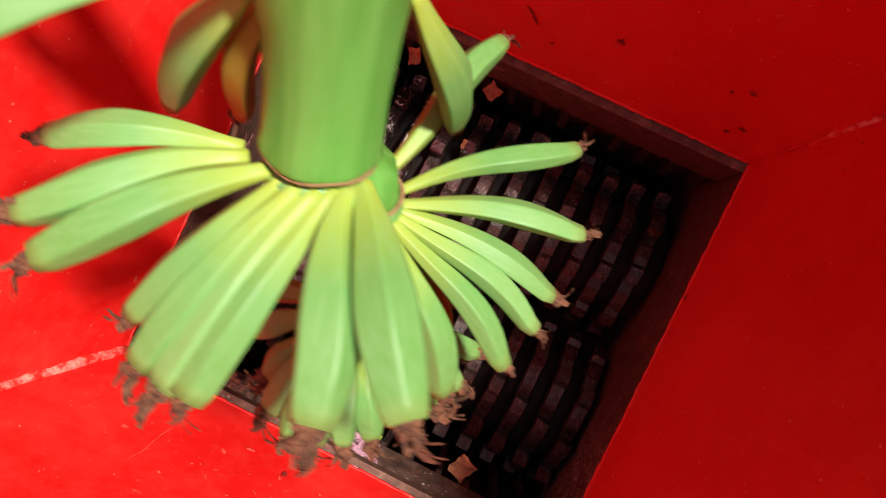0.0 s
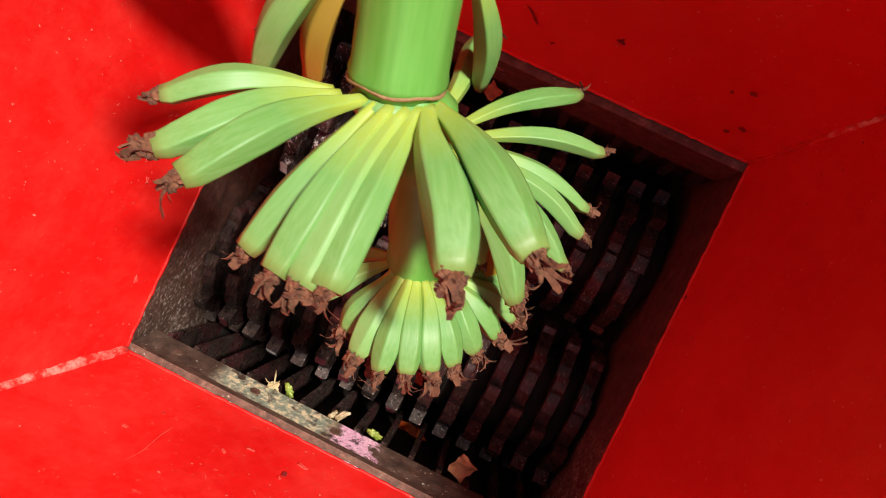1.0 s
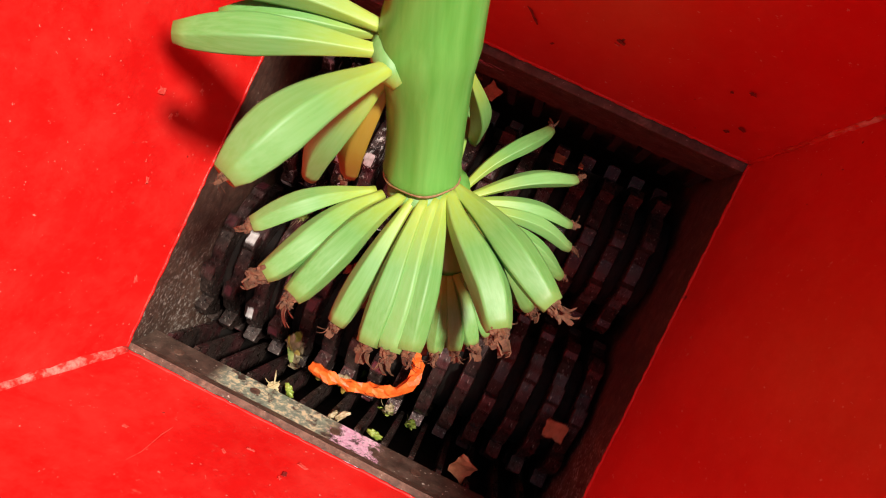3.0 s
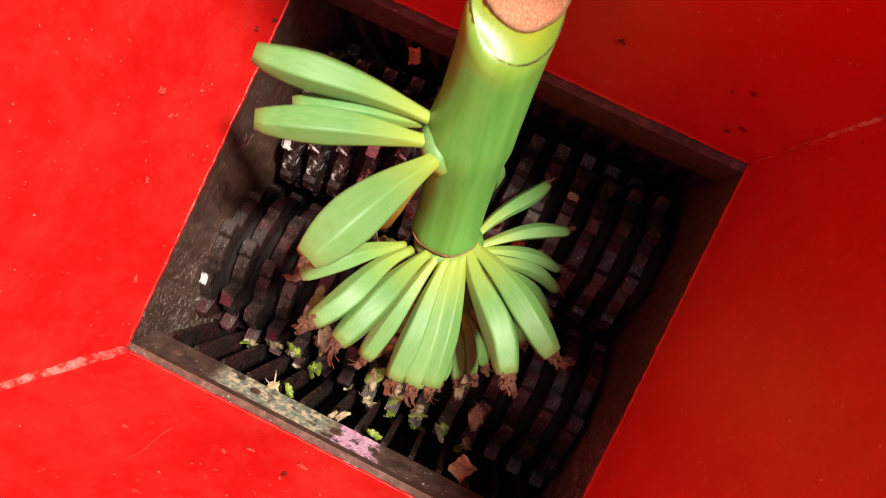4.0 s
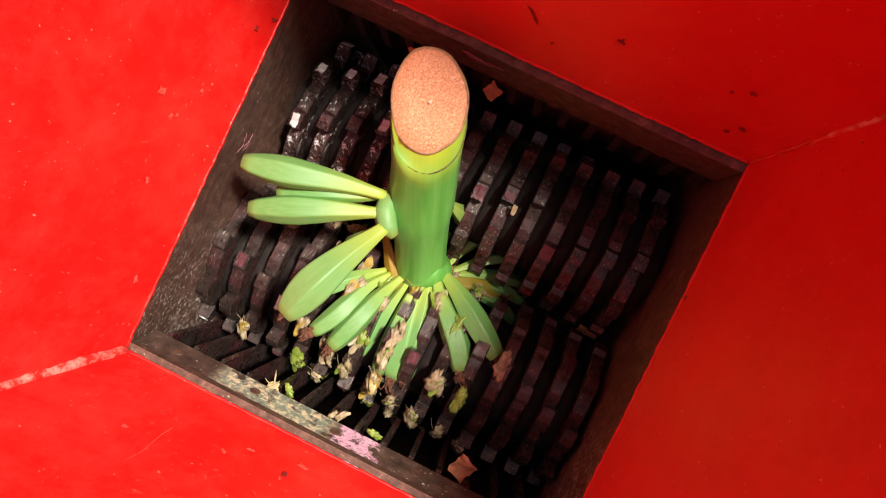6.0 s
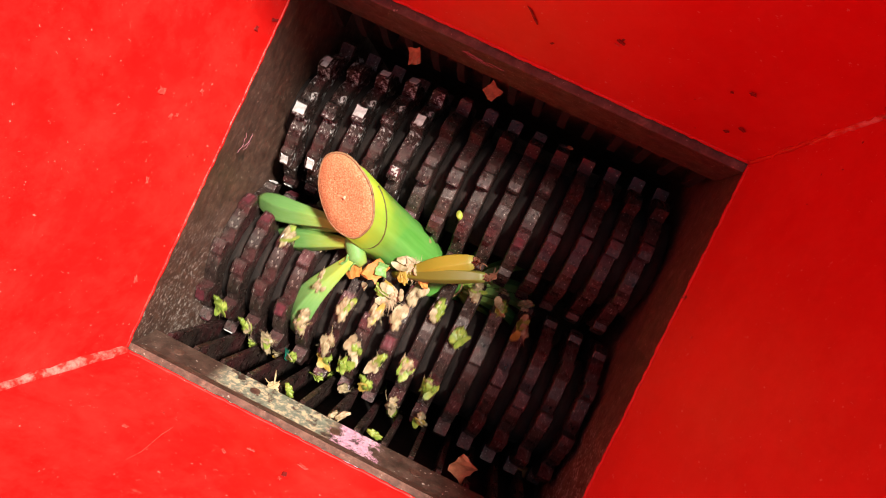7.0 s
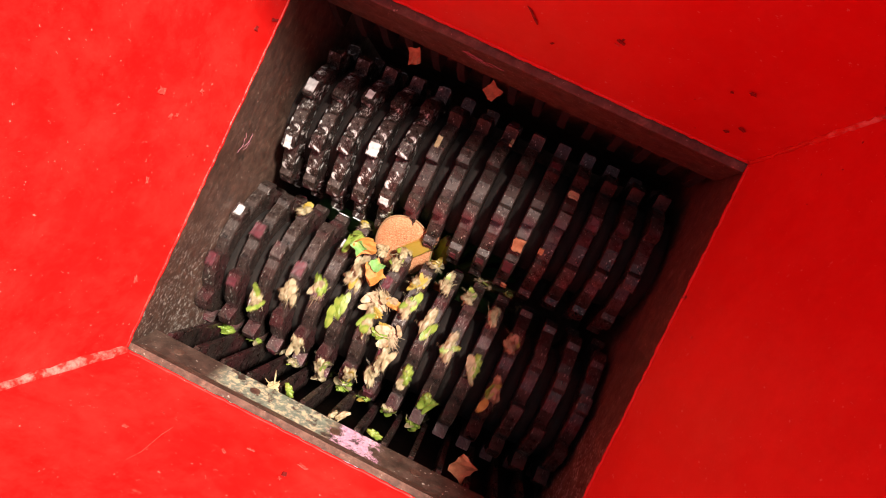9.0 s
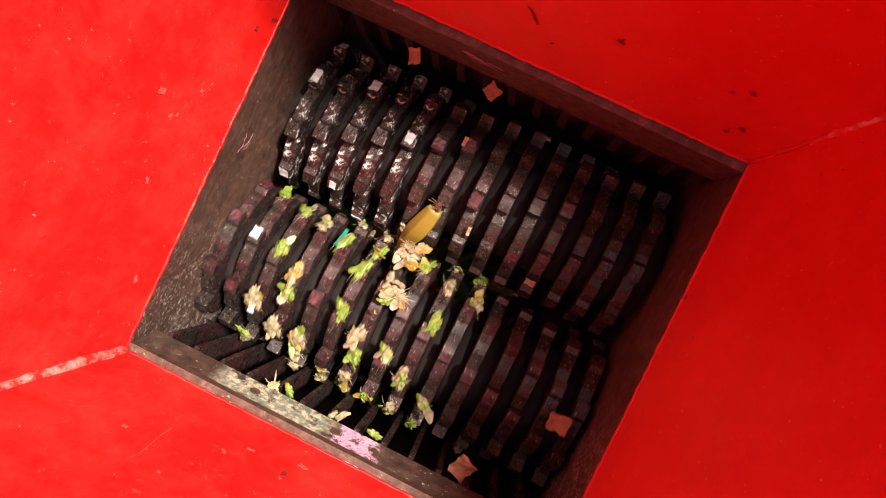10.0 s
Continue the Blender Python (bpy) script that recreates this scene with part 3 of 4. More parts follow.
# Tips of the bananas in the bunch's own space: origin at the main scar ring, z up the stem.
def build_hand_one():
    top = tagged(new("banana_hand"), "hand of unripe green bananas with withered brown tips", "banana hand", "hands of the banana bunch")
    tips = ((-0.142, -0.020, -0.025), (-0.129, -0.065, -0.039), (-0.106, -0.083, -0.045), (-0.072, -0.059, -0.102), (-0.046, -0.090, -0.094), (-0.028, -0.097, -0.094), (-0.012, -0.099, -0.092), (0.059, -0.103, -0.062), (0.103, -0.090, -0.046))
    fat = (0.0108, 0.0128, 0.0138, 0.0112, 0.0126, 0.0128, 0.0132, 0.0164, 0.0158)
    for k, (t, r) in enumerate(zip(tips, fat)):
        a = math.pi + (k + 0.6) * math.pi / 9.0
        base = (0.027 * math.cos(a), STEM_Y + 0.027 * math.sin(a), -0.010)
        if k < 2:
            base = (-0.034 - 0.006 * (1 - k), 0.014 - 0.006 * k, -0.012)
        finger(top, base, t, r, (0.012, 0.011, 0.012, 0.005, 0.009, 0.009, 0.009, 0.010, 0.012)[k], 10 + k, ruff=1.25, blunt=0.14 if 3 <= k <= 6 else 0.26)
    crown(top, [(0.024 * math.cos(a), STEM_Y + 0.024 * math.sin(a), -0.016) for a in [math.pi * (0.95 + 0.15 * j) for j in range(8)]], 0.010)
    return top


def build_hand_two():
    top = tagged(new("banana_hand"), "hand of small green bananas on the stem's shaded side", "banana hand", "hands of the banana bunch")
    tips = ((0.138, 0.130, -0.017), (0.160, 0.083, -0.044), (0.157, 0.060, -0.083), (0.154, 0.037, -0.094), (0.144, 0.013, -0.111), (0.114, -0.004, -0.138), (0.063, 0.195, 0.001), (0.085, 0.030, -0.130))
    fat = (0.0096, 0.0106, 0.0102, 0.0100, 0.0104, 0.0138, 0.0105, 0.0105)
    for k, (t, r) in enumerate(zip(tips, fat)):
        a = math.atan2(t[1] - 0.038, t[0] - 0.022)
        base = (0.022 + 0.023 * math.cos(a), 0.038 + 0.023 * math.sin(a), -0.042)
        finger(top, base, t, r, 0.009, 30 + k, toward=(0.2, 0.1, 1))
    finger(top, (0.030, 0.050, 0.095), (0.059, 0.1125, -0.0217), 0.0135, 0.008, 44, withered=False, toward=(0.4, -0.6, 1), blunt=0.4)
    crown(top, [(0.022 + 0.023 * math.cos(radians(a)), 0.038 + 0.022 * math.sin(radians(a)), -0.044) for a in range(100, -80, -20)], 0.008)
    line = ((-0.002, 0.0, 0.0, 0.0285), (-0.018, 0.009, 0.006, 0.0285), (-0.030, 0.019, 0.011, 0.0300), (-0.036, 0.021, 0.012, 0.0270), (-0.080, 0.028, 0.008, 0.0230),
            (-0.122, 0.036, -0.002, 0.0235), (-0.134, 0.037, -0.004, 0.0245), (-0.150, 0.038, -0.004, 0.0200), (-0.215, 0.042, 0.0, 0.0140))
    bm = bmesh.new()
    tube(bm, [(x, y + STEM_Y, z) for z, x, y, r in line], [r for z, x, y, r in line], 28, lambda a, u: 1 + 0.02 * math.sin(3 * a + 2 * u))
    part("axis", bm, STEM, top, "green fleshy axis of the bunch", smooth=True)
    bm = bmesh.new()
    pts = [Vector((0.020 + 0.0292 * math.cos(a), STEM_Y + 0.0115 + 0.0292 * math.sin(a), -0.0335)) for a in [math.pi * (-0.62 + 1.25 * k / 24) for k in range(25)]]
    tube(bm, pts, [0.0014] * 25, 6)
    part("scar_ring", bm, SCAR, top, "thin brown scar ring", smooth=True)
    return top


def build_hand_three():
    top = tagged(new("banana_hand"), "lowest hand of short green bananas with a ruff of dry flowers", "banana hand", "hands of the banana bunch")
    tips = ((-0.030, 0.010, -0.175), (-0.006, -0.012, -0.188), (0.006, -0.036, -0.190), (0.026, -0.047, -0.192), (0.045, -0.046, -0.190), (0.063, -0.038, -0.190), (0.079, -0.026, -0.190),
            (0.095, -0.006, -0.188), (0.110, 0.014, -0.185), (0.122, 0.034, -0.180), (0.126, 0.062, -0.170), (0.020, -0.022, -0.200), (0.058, -0.014, -0.202), (-0.045, 0.045, -0.170))
    for k, t in enumerate(tips):
        a = math.atan2(t[1] - 0.022, t[0] - 0.037)
        finger(top, (0.037 + 0.019 * math.cos(a), 0.022 + 0.019 * math.sin(a), -0.140), t, 0.0094 + 0.0004 * (k % 3), 0.006, 50 + k, ruff=1.5)
    return top


def build_stem():
    top = tagged(new("banana_bunch_stem"), "thick green banana bunch stem with a slanting tan cut end", "banana stem")
    line = ((-0.012, 0.0, 0.0, 0.0270), (-0.004, 0.0, 0.0, 0.0300), (0.0, 0.0, 0.0, 0.0340), (0.003, 0.0, 0.0, 0.0345), (0.010, 0.0, 0.0, 0.0332), (0.04, 0.0, 0.0, 0.0328), (0.075, -0.001, 0.002, 0.0345), (0.100, -0.004, 0.004, 0.0385),
            (0.125, -0.003, 0.006, 0.0408), (0.150, 0.0, 0.008, 0.0382), (0.19, 0.002, 0.010, 0.0375), (0.23, 0.003, 0.012, 0.0384), (0.2549, 0.004, 0.014, 0.0392), (0.255, 0.004, 0.014, 0.0382), (0.281, 0.004, 0.015, 0.0380))
    bm = bmesh.new()
    rings = tube(bm, [(x, y * 0.3 + STEM_Y, z) for z, x, y, r in line], [r for z, x, y, r in line], 36,
                 lambda a, u: 1 + 0.018 * math.sin(3 * a + 2 * u) + 0.01 * math.sin(7 * a))
    for ring in rings:                               # the slanting cut
        for v in ring:
            slant = min(1.0, max(0.0, (v.co.z - 0.10) / 0.15))
            v.co.z += 0.95 * slant * (v.co.y - STEM_Y - 0.0045)
    top_ring = [v.co.copy() for v in rings[-1]]
    part("stalk", bm, STEM, top, smooth=True)
    bm = bmesh.new()
    mid = sum(top_ring, Vector()) / len(top_ring)
    loops = []
    for s, lift in ((0.985, 0.0004), (0.93, 0.0022), (0.6, 0.0028), (0.25, 0.0022)):
        loops.append([bm.verts.new(mid + (p - mid) * s + Vector((0, -0.65, 0.76)) * (lift + 0.0004 * math.sin(9 * k))) for k, p in enumerate(top_ring)])
    n = len(top_ring)
    for r0, r1 in zip(loops, loops[1:]):
        for j in range(n):
            bm.faces.new((r0[j], r0[(j + 1) % n], r1[(j + 1) % n], r1[j]))
    bm.faces.new(loops[-1])
    part("cut_face", bm, CUT, top, "tan fibrous cut face", smooth=True)
    bm = bmesh.new()
    lump(bm, mid + Vector((0.001, -0.003, 0.002)) + Vector((0, -0.65, 0.76)) * 0.0014, 0.0020, random.Random(2), (1.0, 1.2, 0.4), 2)
    part("core_spot", bm, CHALKY, top, "pale spot at the core of the cut")
    bm = bmesh.new()
    rim = [mid + (p - mid) * 0.99 for p in top_ring]
    tube(bm, rim + [rim[0]], [0.0016] * (n + 1), 6)
    part("cut_rim", bm, SCAR, top, "browned rim of the cut", smooth=True)
    bm = bmesh.new()
    pts = [Vector((0.004 + 0.0390 * math.cos(a), STEM_Y + 0.0042 + 0.0390 * math.sin(a), 0.254 + 0.95 * 0.039 * math.sin(a))) for a in [math.pi * (0.9 + 1.25 * k / 20) for k in range(21)]]
    tube(bm, pts, [0.0005 + 0.0006 * (k / 20) for k in range(21)], 6)
    part("node_line", bm, DARK_LINE, top, "dark bruised line round the stem", smooth=True)
    bm = bmesh.new()
    pts = [Vector((0.0328 * math.cos(a), STEM_Y + 0.0328 * math.sin(a), -0.0015 + 0.0012 * math.sin(5 * a))) for a in [2 * math.pi * k / 30 for k in range(31)]]
    tube(bm, pts, [0.0016] * 31, 6)
    part("scar_ring", bm, SCAR, top, "thin brown scar ring", smooth=True)
    return top


def build_top_hand():
    """The top hand, its bananas standing off to one side of the stem."""
    top = tagged(new("banana_hand"), "top hand of long green bananas on the thick stem", "banana hand", "hands of the banana bunch")
    hand = (((-0.036, 0.034, 0.126), (-0.193, 0.050, 0.165), 0.0165), ((-0.038, 0.018, 0.115), (-0.190, 0.017, 0.123), 0.0165), ((-0.034, 0.004, 0.110), (-0.144, -0.093, 0.076), 0.0205),
            ((-0.032, 0.042, 0.118), (-0.160, 0.036, 0.128), 0.0125), ((-0.034, 0.022, 0.096), (-0.099, 0.043, -0.021), 0.0155))
    for k, (b, t, r) in enumerate(hand):
        finger(top, b, t, r, (0.010, 0.008, 0.014, 0.008, 0.008)[k], 80 + k, withered=k == 2, toward=(-0.2, -0.5, 1), ruff=0.42, blunt=0.40)
    bm = bmesh.new()
    tube(bm, [(-0.026, 0.046, 0.114), (-0.034, 0.034, 0.118), (-0.037, 0.020, 0.114), (-0.033, 0.004, 0.106), (-0.026, -0.002, 0.098)], [0.007, 0.012, 0.013, 0.012, 0.006], 10)
    part("crown", bm, SKIN, top, "yellowish green fleshy hand base", smooth=True)
    return top


def build_loose(length, radius, seed, label, skin):
    top = tagged(new("loose_banana"), label, "banana", "single bananas torn from the bunch")
    part_of("fruit", finger_mesh(length, radius, 0.010, seed, skin), top)
    part_of("withered_tip", WITHERS[seed % 6], top, Matrix.Translation((0, 0, length)), "dry brown curled flower end")
    return top


hand_one, hand_two, hand_three, stem, top_hand = build_hand_one(), build_hand_two(), build_hand_three(), build_stem(), build_top_hand()
loose_one = build_loose(0.12, 0.0125, 90, "olive yellow banana pulled towards the turning blades", SKIN_AMBER)
loose_two = build_loose(0.12, 0.0092, 91, "olive green banana lying across the blades", SKIN_OLIVE)
loose_three = build_loose(0.12, 0.0140, 94, "bruised yellow orange banana stuck between the shafts", SKIN_ORANGE)

# ---- loose bits ----
def strands(bm, centre, count, length, rng, thick=0.0006, flat=0.6):
    """Fine fibres that hang out of a lump."""
    for _ in range(count):
        way = Vector((rng.gauss(0, 0.22), rng.gauss(-0.6, 1), rng.gauss(0, flat * 0.6))).normalized()
        side = Vector((rng.gauss(0, 1), rng.gauss(0, 1), rng.gauss(-0.5, 0.4))) * 0.32
        l = length * rng.uniform(0.5, 1.2)
        start = Vector(centre) + Vector((rng.gauss(0, 1), rng.gauss(0, 1), 0)) * length * 0.22
        pts = [start + way * l * u + side * l * u * u for u in (0, 0.3, 0.6, 1.0)]
        tube(bm, pts, [thick * 1.6, thick * 1.2, thick, thick * 0.3], 4)


SKINS = (PULP_GREEN, PULP, PULP_YELLOW, PULP, PULP_GREEN, PULP_YELLOW)
SHRED_LABELS = ("torn shred of green banana peel on a blade", "pale fibrous shred of banana pulp on a blade", "torn yellow banana peel shred on a blade")


def shred_meshes(seed):
    """A core of pulp and its fibres, lying at the origin with z outwards."""
    rng = random.Random(seed)
    bm = bmesh.new()
    for _ in range(3):
        lump(bm, (rng.gauss(0, 0.0030), rng.gauss(0, 0.007), rng.uniform(0.001, 0.005)), rng.uniform(0.0060, 0.0092), rng, (rng.uniform(0.7, 1.0), rng.uniform(1.2, 2.0), 0.55), 3)
    body = mesh_of("pulp", bm, (PULP, PULP_GREEN, PULP)[seed % 3], True)
    bm = bmesh.new()
    strands(bm, (0, 0, 0.002), rng.randint(12, 20), 0.013, rng, 0.00036, 0.2)
    return body, mesh_of("fibre", bm, PULP if seed % 3 else STRAW)


def strip_mesh(seed):
    """A torn, curled strip of peel."""
    rng = random.Random(seed + 300)
    l, w, n = rng.uniform(0.018, 0.034), rng.uniform(0.007, 0.0125), 7
    curl, twist = rng.uniform(0.4, 1.6), rng.uniform(-0.8, 0.8)
    bm = bmesh.new()
    rows = []
    for k in range(n):
        u = k / (n - 1) - 0.5
        c = Vector((rng.uniform(-1, 1) * 0.0006, l * math.sin(curl * u) / curl, l * (1 - math.cos(curl * u)) / curl))
        a = twist * u
        half = w * 0.5 * (1 - 0.6 * (2 * abs(u)) ** 4) * rng.uniform(0.75, 1.15)
        s = Vector((math.cos(a), 0, math.sin(a))) * half
        t = Vector((-math.sin(a), 0, math.cos(a))) * 0.0012
        rows.append([bm.verts.new(c + q) for q in (-s, s, s + t, -s + t)])
    for r0, r1 in zip(rows, rows[1:]):
        for i in range(4):
            bm.faces.new((r0[i], r0[(i + 1) % 4], r1[(i + 1) % 4], r1[i]))
    bm.faces.new(rows[0])
    bm.faces.new(rows[-1])
    return mesh_of("peel_strip", bm, SKINS[seed % 6])


SHREDS = [shred_meshes(k) for k in range(12)]
STRIPS = [strip_mesh(k) for k in range(18)]
FRONT_RATE, REAR_RATE = 155.0, 71.8     # degrees a second
riders = []                             # things carried round by a shaft: thing, shaft's y, rate, angle at 9 s, x, radius, start


def ride(thing, y, rate, angle, x, radius, start):
    riders.append((thing, y, rate, angle, x, radius, start))


def build_shreds():
    rng = random.Random(5)
    for blade in range(1, 12):
        chance = (0, 0.20, 0.40, 0.60, 0.75, 0.85, 0.85, 0.85, 0.75, 0.60, 0.45, 0.25)[blade]
        for tooth in (range(9) if blade < 3 or blade > 7 else [k / 2 for k in range(18)]):
            if rng.random() > chance * (1.0 if tooth == int(tooth) else 0.55):
                continue
            kind = rng.randrange(12)
            body, fibre = SHREDS[kind]
            hue = rng.choice((0, 0, 1, 1, 2))
            label = SHRED_LABELS[hue]
            ob = tagged(new("banana_shred", body), label, "shred", "banana shreds on the blades")
            part_of("fibre", fibre, ob)
            for _ in range(rng.randint(1, 3)):
                pick = STRIPS[((0, 4), (1, 3), (2, 5))[hue][rng.randrange(2)] + 6 * rng.randrange(3)] if rng.random() < 0.8 else rng.choice(STRIPS)
                part_of("peel_strip", pick, ob, Matrix.Translation((rng.gauss(0, 0.003), rng.gauss(0, 0.006), rng.uniform(0.003, 0.006))) @ Euler((rng.gauss(0, 0.25), rng.gauss(0, 0.4), rng.gauss(0, 0.45))).to_matrix().to_4x4())
            angle = 39.6 - 6.84 * blade + 40.0 * tooth + rng.uniform(-9, 2)
            ride(ob, FRONT_Y, FRONT_RATE, angle, X_FRONT + PITCH * blade + rng.uniform(0.003, 0.014), TIP_R - (0.003 if tooth == int(tooth) else 0.012), 3.6 + 2.2 * rng.random())


def build_bits():
    rng = random.Random(11)
    # bits that ride on the rear shaft
    for x, angle, mat, w, l, label in (
            (0.083, -25, WOOD, 0.014, 0.016, "orange brown scrap of bark on a blade"), (0.112, -22, WOOD, 0.006, 0.008, "small orange brown scrap on a blade"),
            (-0.062, 15, STRAW, 0.006, 0.015, "pale tan husk on a blade"), (0.118, 22, STRAW, 0.013, 0.009, "tan scrap on a blade"), (0.02, 40, STRAW, 0.004, 0.012, "pale tan husk on a blade"),
            (-0.03, 95, WOOD, 0.010, 0.012, "orange brown scrap of bark on a blade"), (0.06, 140, STRAW, 0.006, 0.012, "pale tan husk on a blade"), (0.09, -70, WOOD, 0.008, 0.010, "orange brown scrap of bark on a blade")):
        ob = tagged(new("bark_scrap", mesh_of("bark_scrap", flake_bm(w, l, 0.0025, rng), mat)), label, "scrap", "scraps on the blades")
        ride(ob, REAR_Y, -REAR_RATE, angle, x, TIP_R - 0.003, -1)
    ob = tagged(new("bark_scrap", mesh_of("bark_scrap", flake_bm(0.026, 0.022, 0.004, rng, 0.4), WOOD)), "ragged orange brown scrap at the end of the shaft", "scrap", "scraps on the blades")
    ride(ob, FRONT_Y, FRONT_RATE, -155, 0.222, TIP_R - 0.002, 4.0)
    # a teal plastic sliver and a green peel flake on the front shaft
    ob = tagged(new("plastic_sliver", mesh_of("plastic_sliver", flake_bm(0.005, 0.034, 0.0015, rng), TEAL)), "thin teal plastic sliver caught on a blade", "plastic")
    ride(ob, FRONT_Y, FRONT_RATE, -104, -0.128, TIP_R - 0.003, 5.2)
    # still scraps on the comb plates
    for name, mat, m, w, l, label in (
            ("bark_chip", WOOD, pose(-0.130, 0.211, -0.104, 8, -6, 24), 0.014, 0.019, "orange brown bark chip on the rear comb"),
            ("bark_chip", WOOD, pose(-0.026, 0.211, -0.106, -6, 8, 62), 0.017, 0.018, "orange brown bark chip on the rear comb"),
            ("bark_chip", WOOD, pose(0.138, -0.206, -0.085, 22, 10, -18), 0.024, 0.030, "ragged brown bark chip on the front comb")):
        bm = flake_bm(w, l, 0.004, rng, 0.3)
        ob = tagged(new(name, mesh_of(name, bm, mat)), label, "bark chip", "bark chips on the combs")
        ob.matrix_basis = m
    bm = bmesh.new()
    strands(bm, (0, 0, 0), 18, 0.015, rng, 0.0007, 0.25)
    lump(bm, (0, 0, -0.001), 0.005, rng, (1.5, 1, 0.5))
    ob = tagged(new("straw_tuft", mesh_of("straw_tuft", bm, STRAW)), "tuft of pale dry straw on the front comb", "straw")
    ob.matrix_basis = pose(-0.103, -0.215, -0.058)


def build_comb_crumbs():
    rng = random.Random(23)
    for x in (-0.085, -0.020, 0.030):
        ob = tagged(new("pulp_crumb", SHREDS[rng.randrange(12)][0]), "pale crumb of pulp on the front comb", "crumb", "crumbs on the comb")
        ob.matrix_basis = pose(x, -LY + 0.022, -0.066, rng.uniform(-20, 20), 0, rng.uniform(0, 360)) @ Matrix.Scale(rng.uniform(0.5, 0.8), 4)


def build_ribbon():
    """A crumpled orange peel ribbon, bent round like a hook."""
    rng = random.Random(3)
    top = tagged(new("peel_ribbon"), "crumpled bright orange ribbon curled on the blades", "ribbon")
    path = [(-0.080 + 0.110 * u, -0.010 - 0.016 * math.sin(2.4 * u), 0.004 * math.sin(7 * u)) for u in [k / 15 for k in range(16)]]
    path += [(0.038 + 0.012 * math.sin(u * 3), -0.016 + 0.048 * u, 0.004 * math.cos(6 * u)) for u in [k / 8 for k in range(1, 9)]]
    path += [(0.036 - 0.045 * u, 0.034 + 0.012 * u, 0.002) for u in [k / 7 for k in range(1, 8)]]
    bm = bmesh.new()
    tube(bm, path, [0.0042 + 0.0045 * rng.random() for _ in path], 8, lambda a, u: 1 + 0.35 * math.sin(3 * a + 40 * u))
    part("strip", bm, ORANGE, top)
    return top


def build_clump(seed, label, mats):
    """A tangle of torn fibres and pulp pressed into the gap between the shafts."""
    rng = random.Random(seed)
    top = tagged(new("pulp_clump"), label, "pulp", "pulp between the shafts")
    bm = bmesh.new()
    strands(bm, (0, 0, 0), 120, 0.012, rng, 0.0004, 0.5)
    part("fibre", bm, FIBRE, top)
    for mat in mats:
        bm = bmesh.new()
        lump(bm, (rng.gauss(0, 0.010), rng.gauss(0, 0.012), rng.uniform(-0.004, 0.004)), rng.uniform(0.006, 0.0095), rng, (0.8, 1.7, 0.6), 3)
        part("scrap", bm, mat, top)
    for _ in range(5):
        part_of("peel_strip", rng.choice(STRIPS[1::6] + STRIPS[3::6]), top, Matrix.Translation((rng.gauss(0, 0.012), rng.gauss(0, 0.014), rng.uniform(0, 0.008))) @ Euler((rng.gauss(0, 0.6), rng.gauss(0, 0.6), rng.uniform(0, 6.28))).to_matrix().to_4x4() @ Matrix.Scale(0.9, 4))
    return top


def build_peel_end(seed, label):
    """The torn end of a banana: a curled flap of skin over browned flesh."""
    rng = random.Random(seed)
    top = tagged(new("peel_end"), label, "peel", "torn banana ends beside the stem")
    part("flesh", flake_bm(0.020, 0.026, 0.005, rng, 0.35, 0.22), ORANGE_PEEL, top, "browned orange flesh")
    bm = flake_bm(0.013, 0.014, 0.003, rng, 0.5, 0.3)
    bm.transform(pose(0.004, 0.006, 0.0062, 0, 12, 20))
    part("skin", bm, SKIN, top, "green skin flap")
    return top


peel_end_one = build_peel_end(61, "torn browned banana end lying against the stem")
peel_end_two = build_peel_end(62, "torn banana end with a green skin flap")
build_shreds()
build_bits()
build_comb_crumbs()
ribbon = build_ribbon()
clump_one = build_clump(1, "torn pale banana fibres with orange peel scraps", (ORANGE_PEEL, FIBRE, PULP, PULP_YELLOW))
clump_two = build_clump(2, "tangle of cream banana fibres and yellow peel", (PULP_YELLOW, FIBRE, PULP, PULP_GREEN, ORANGE_PEEL))


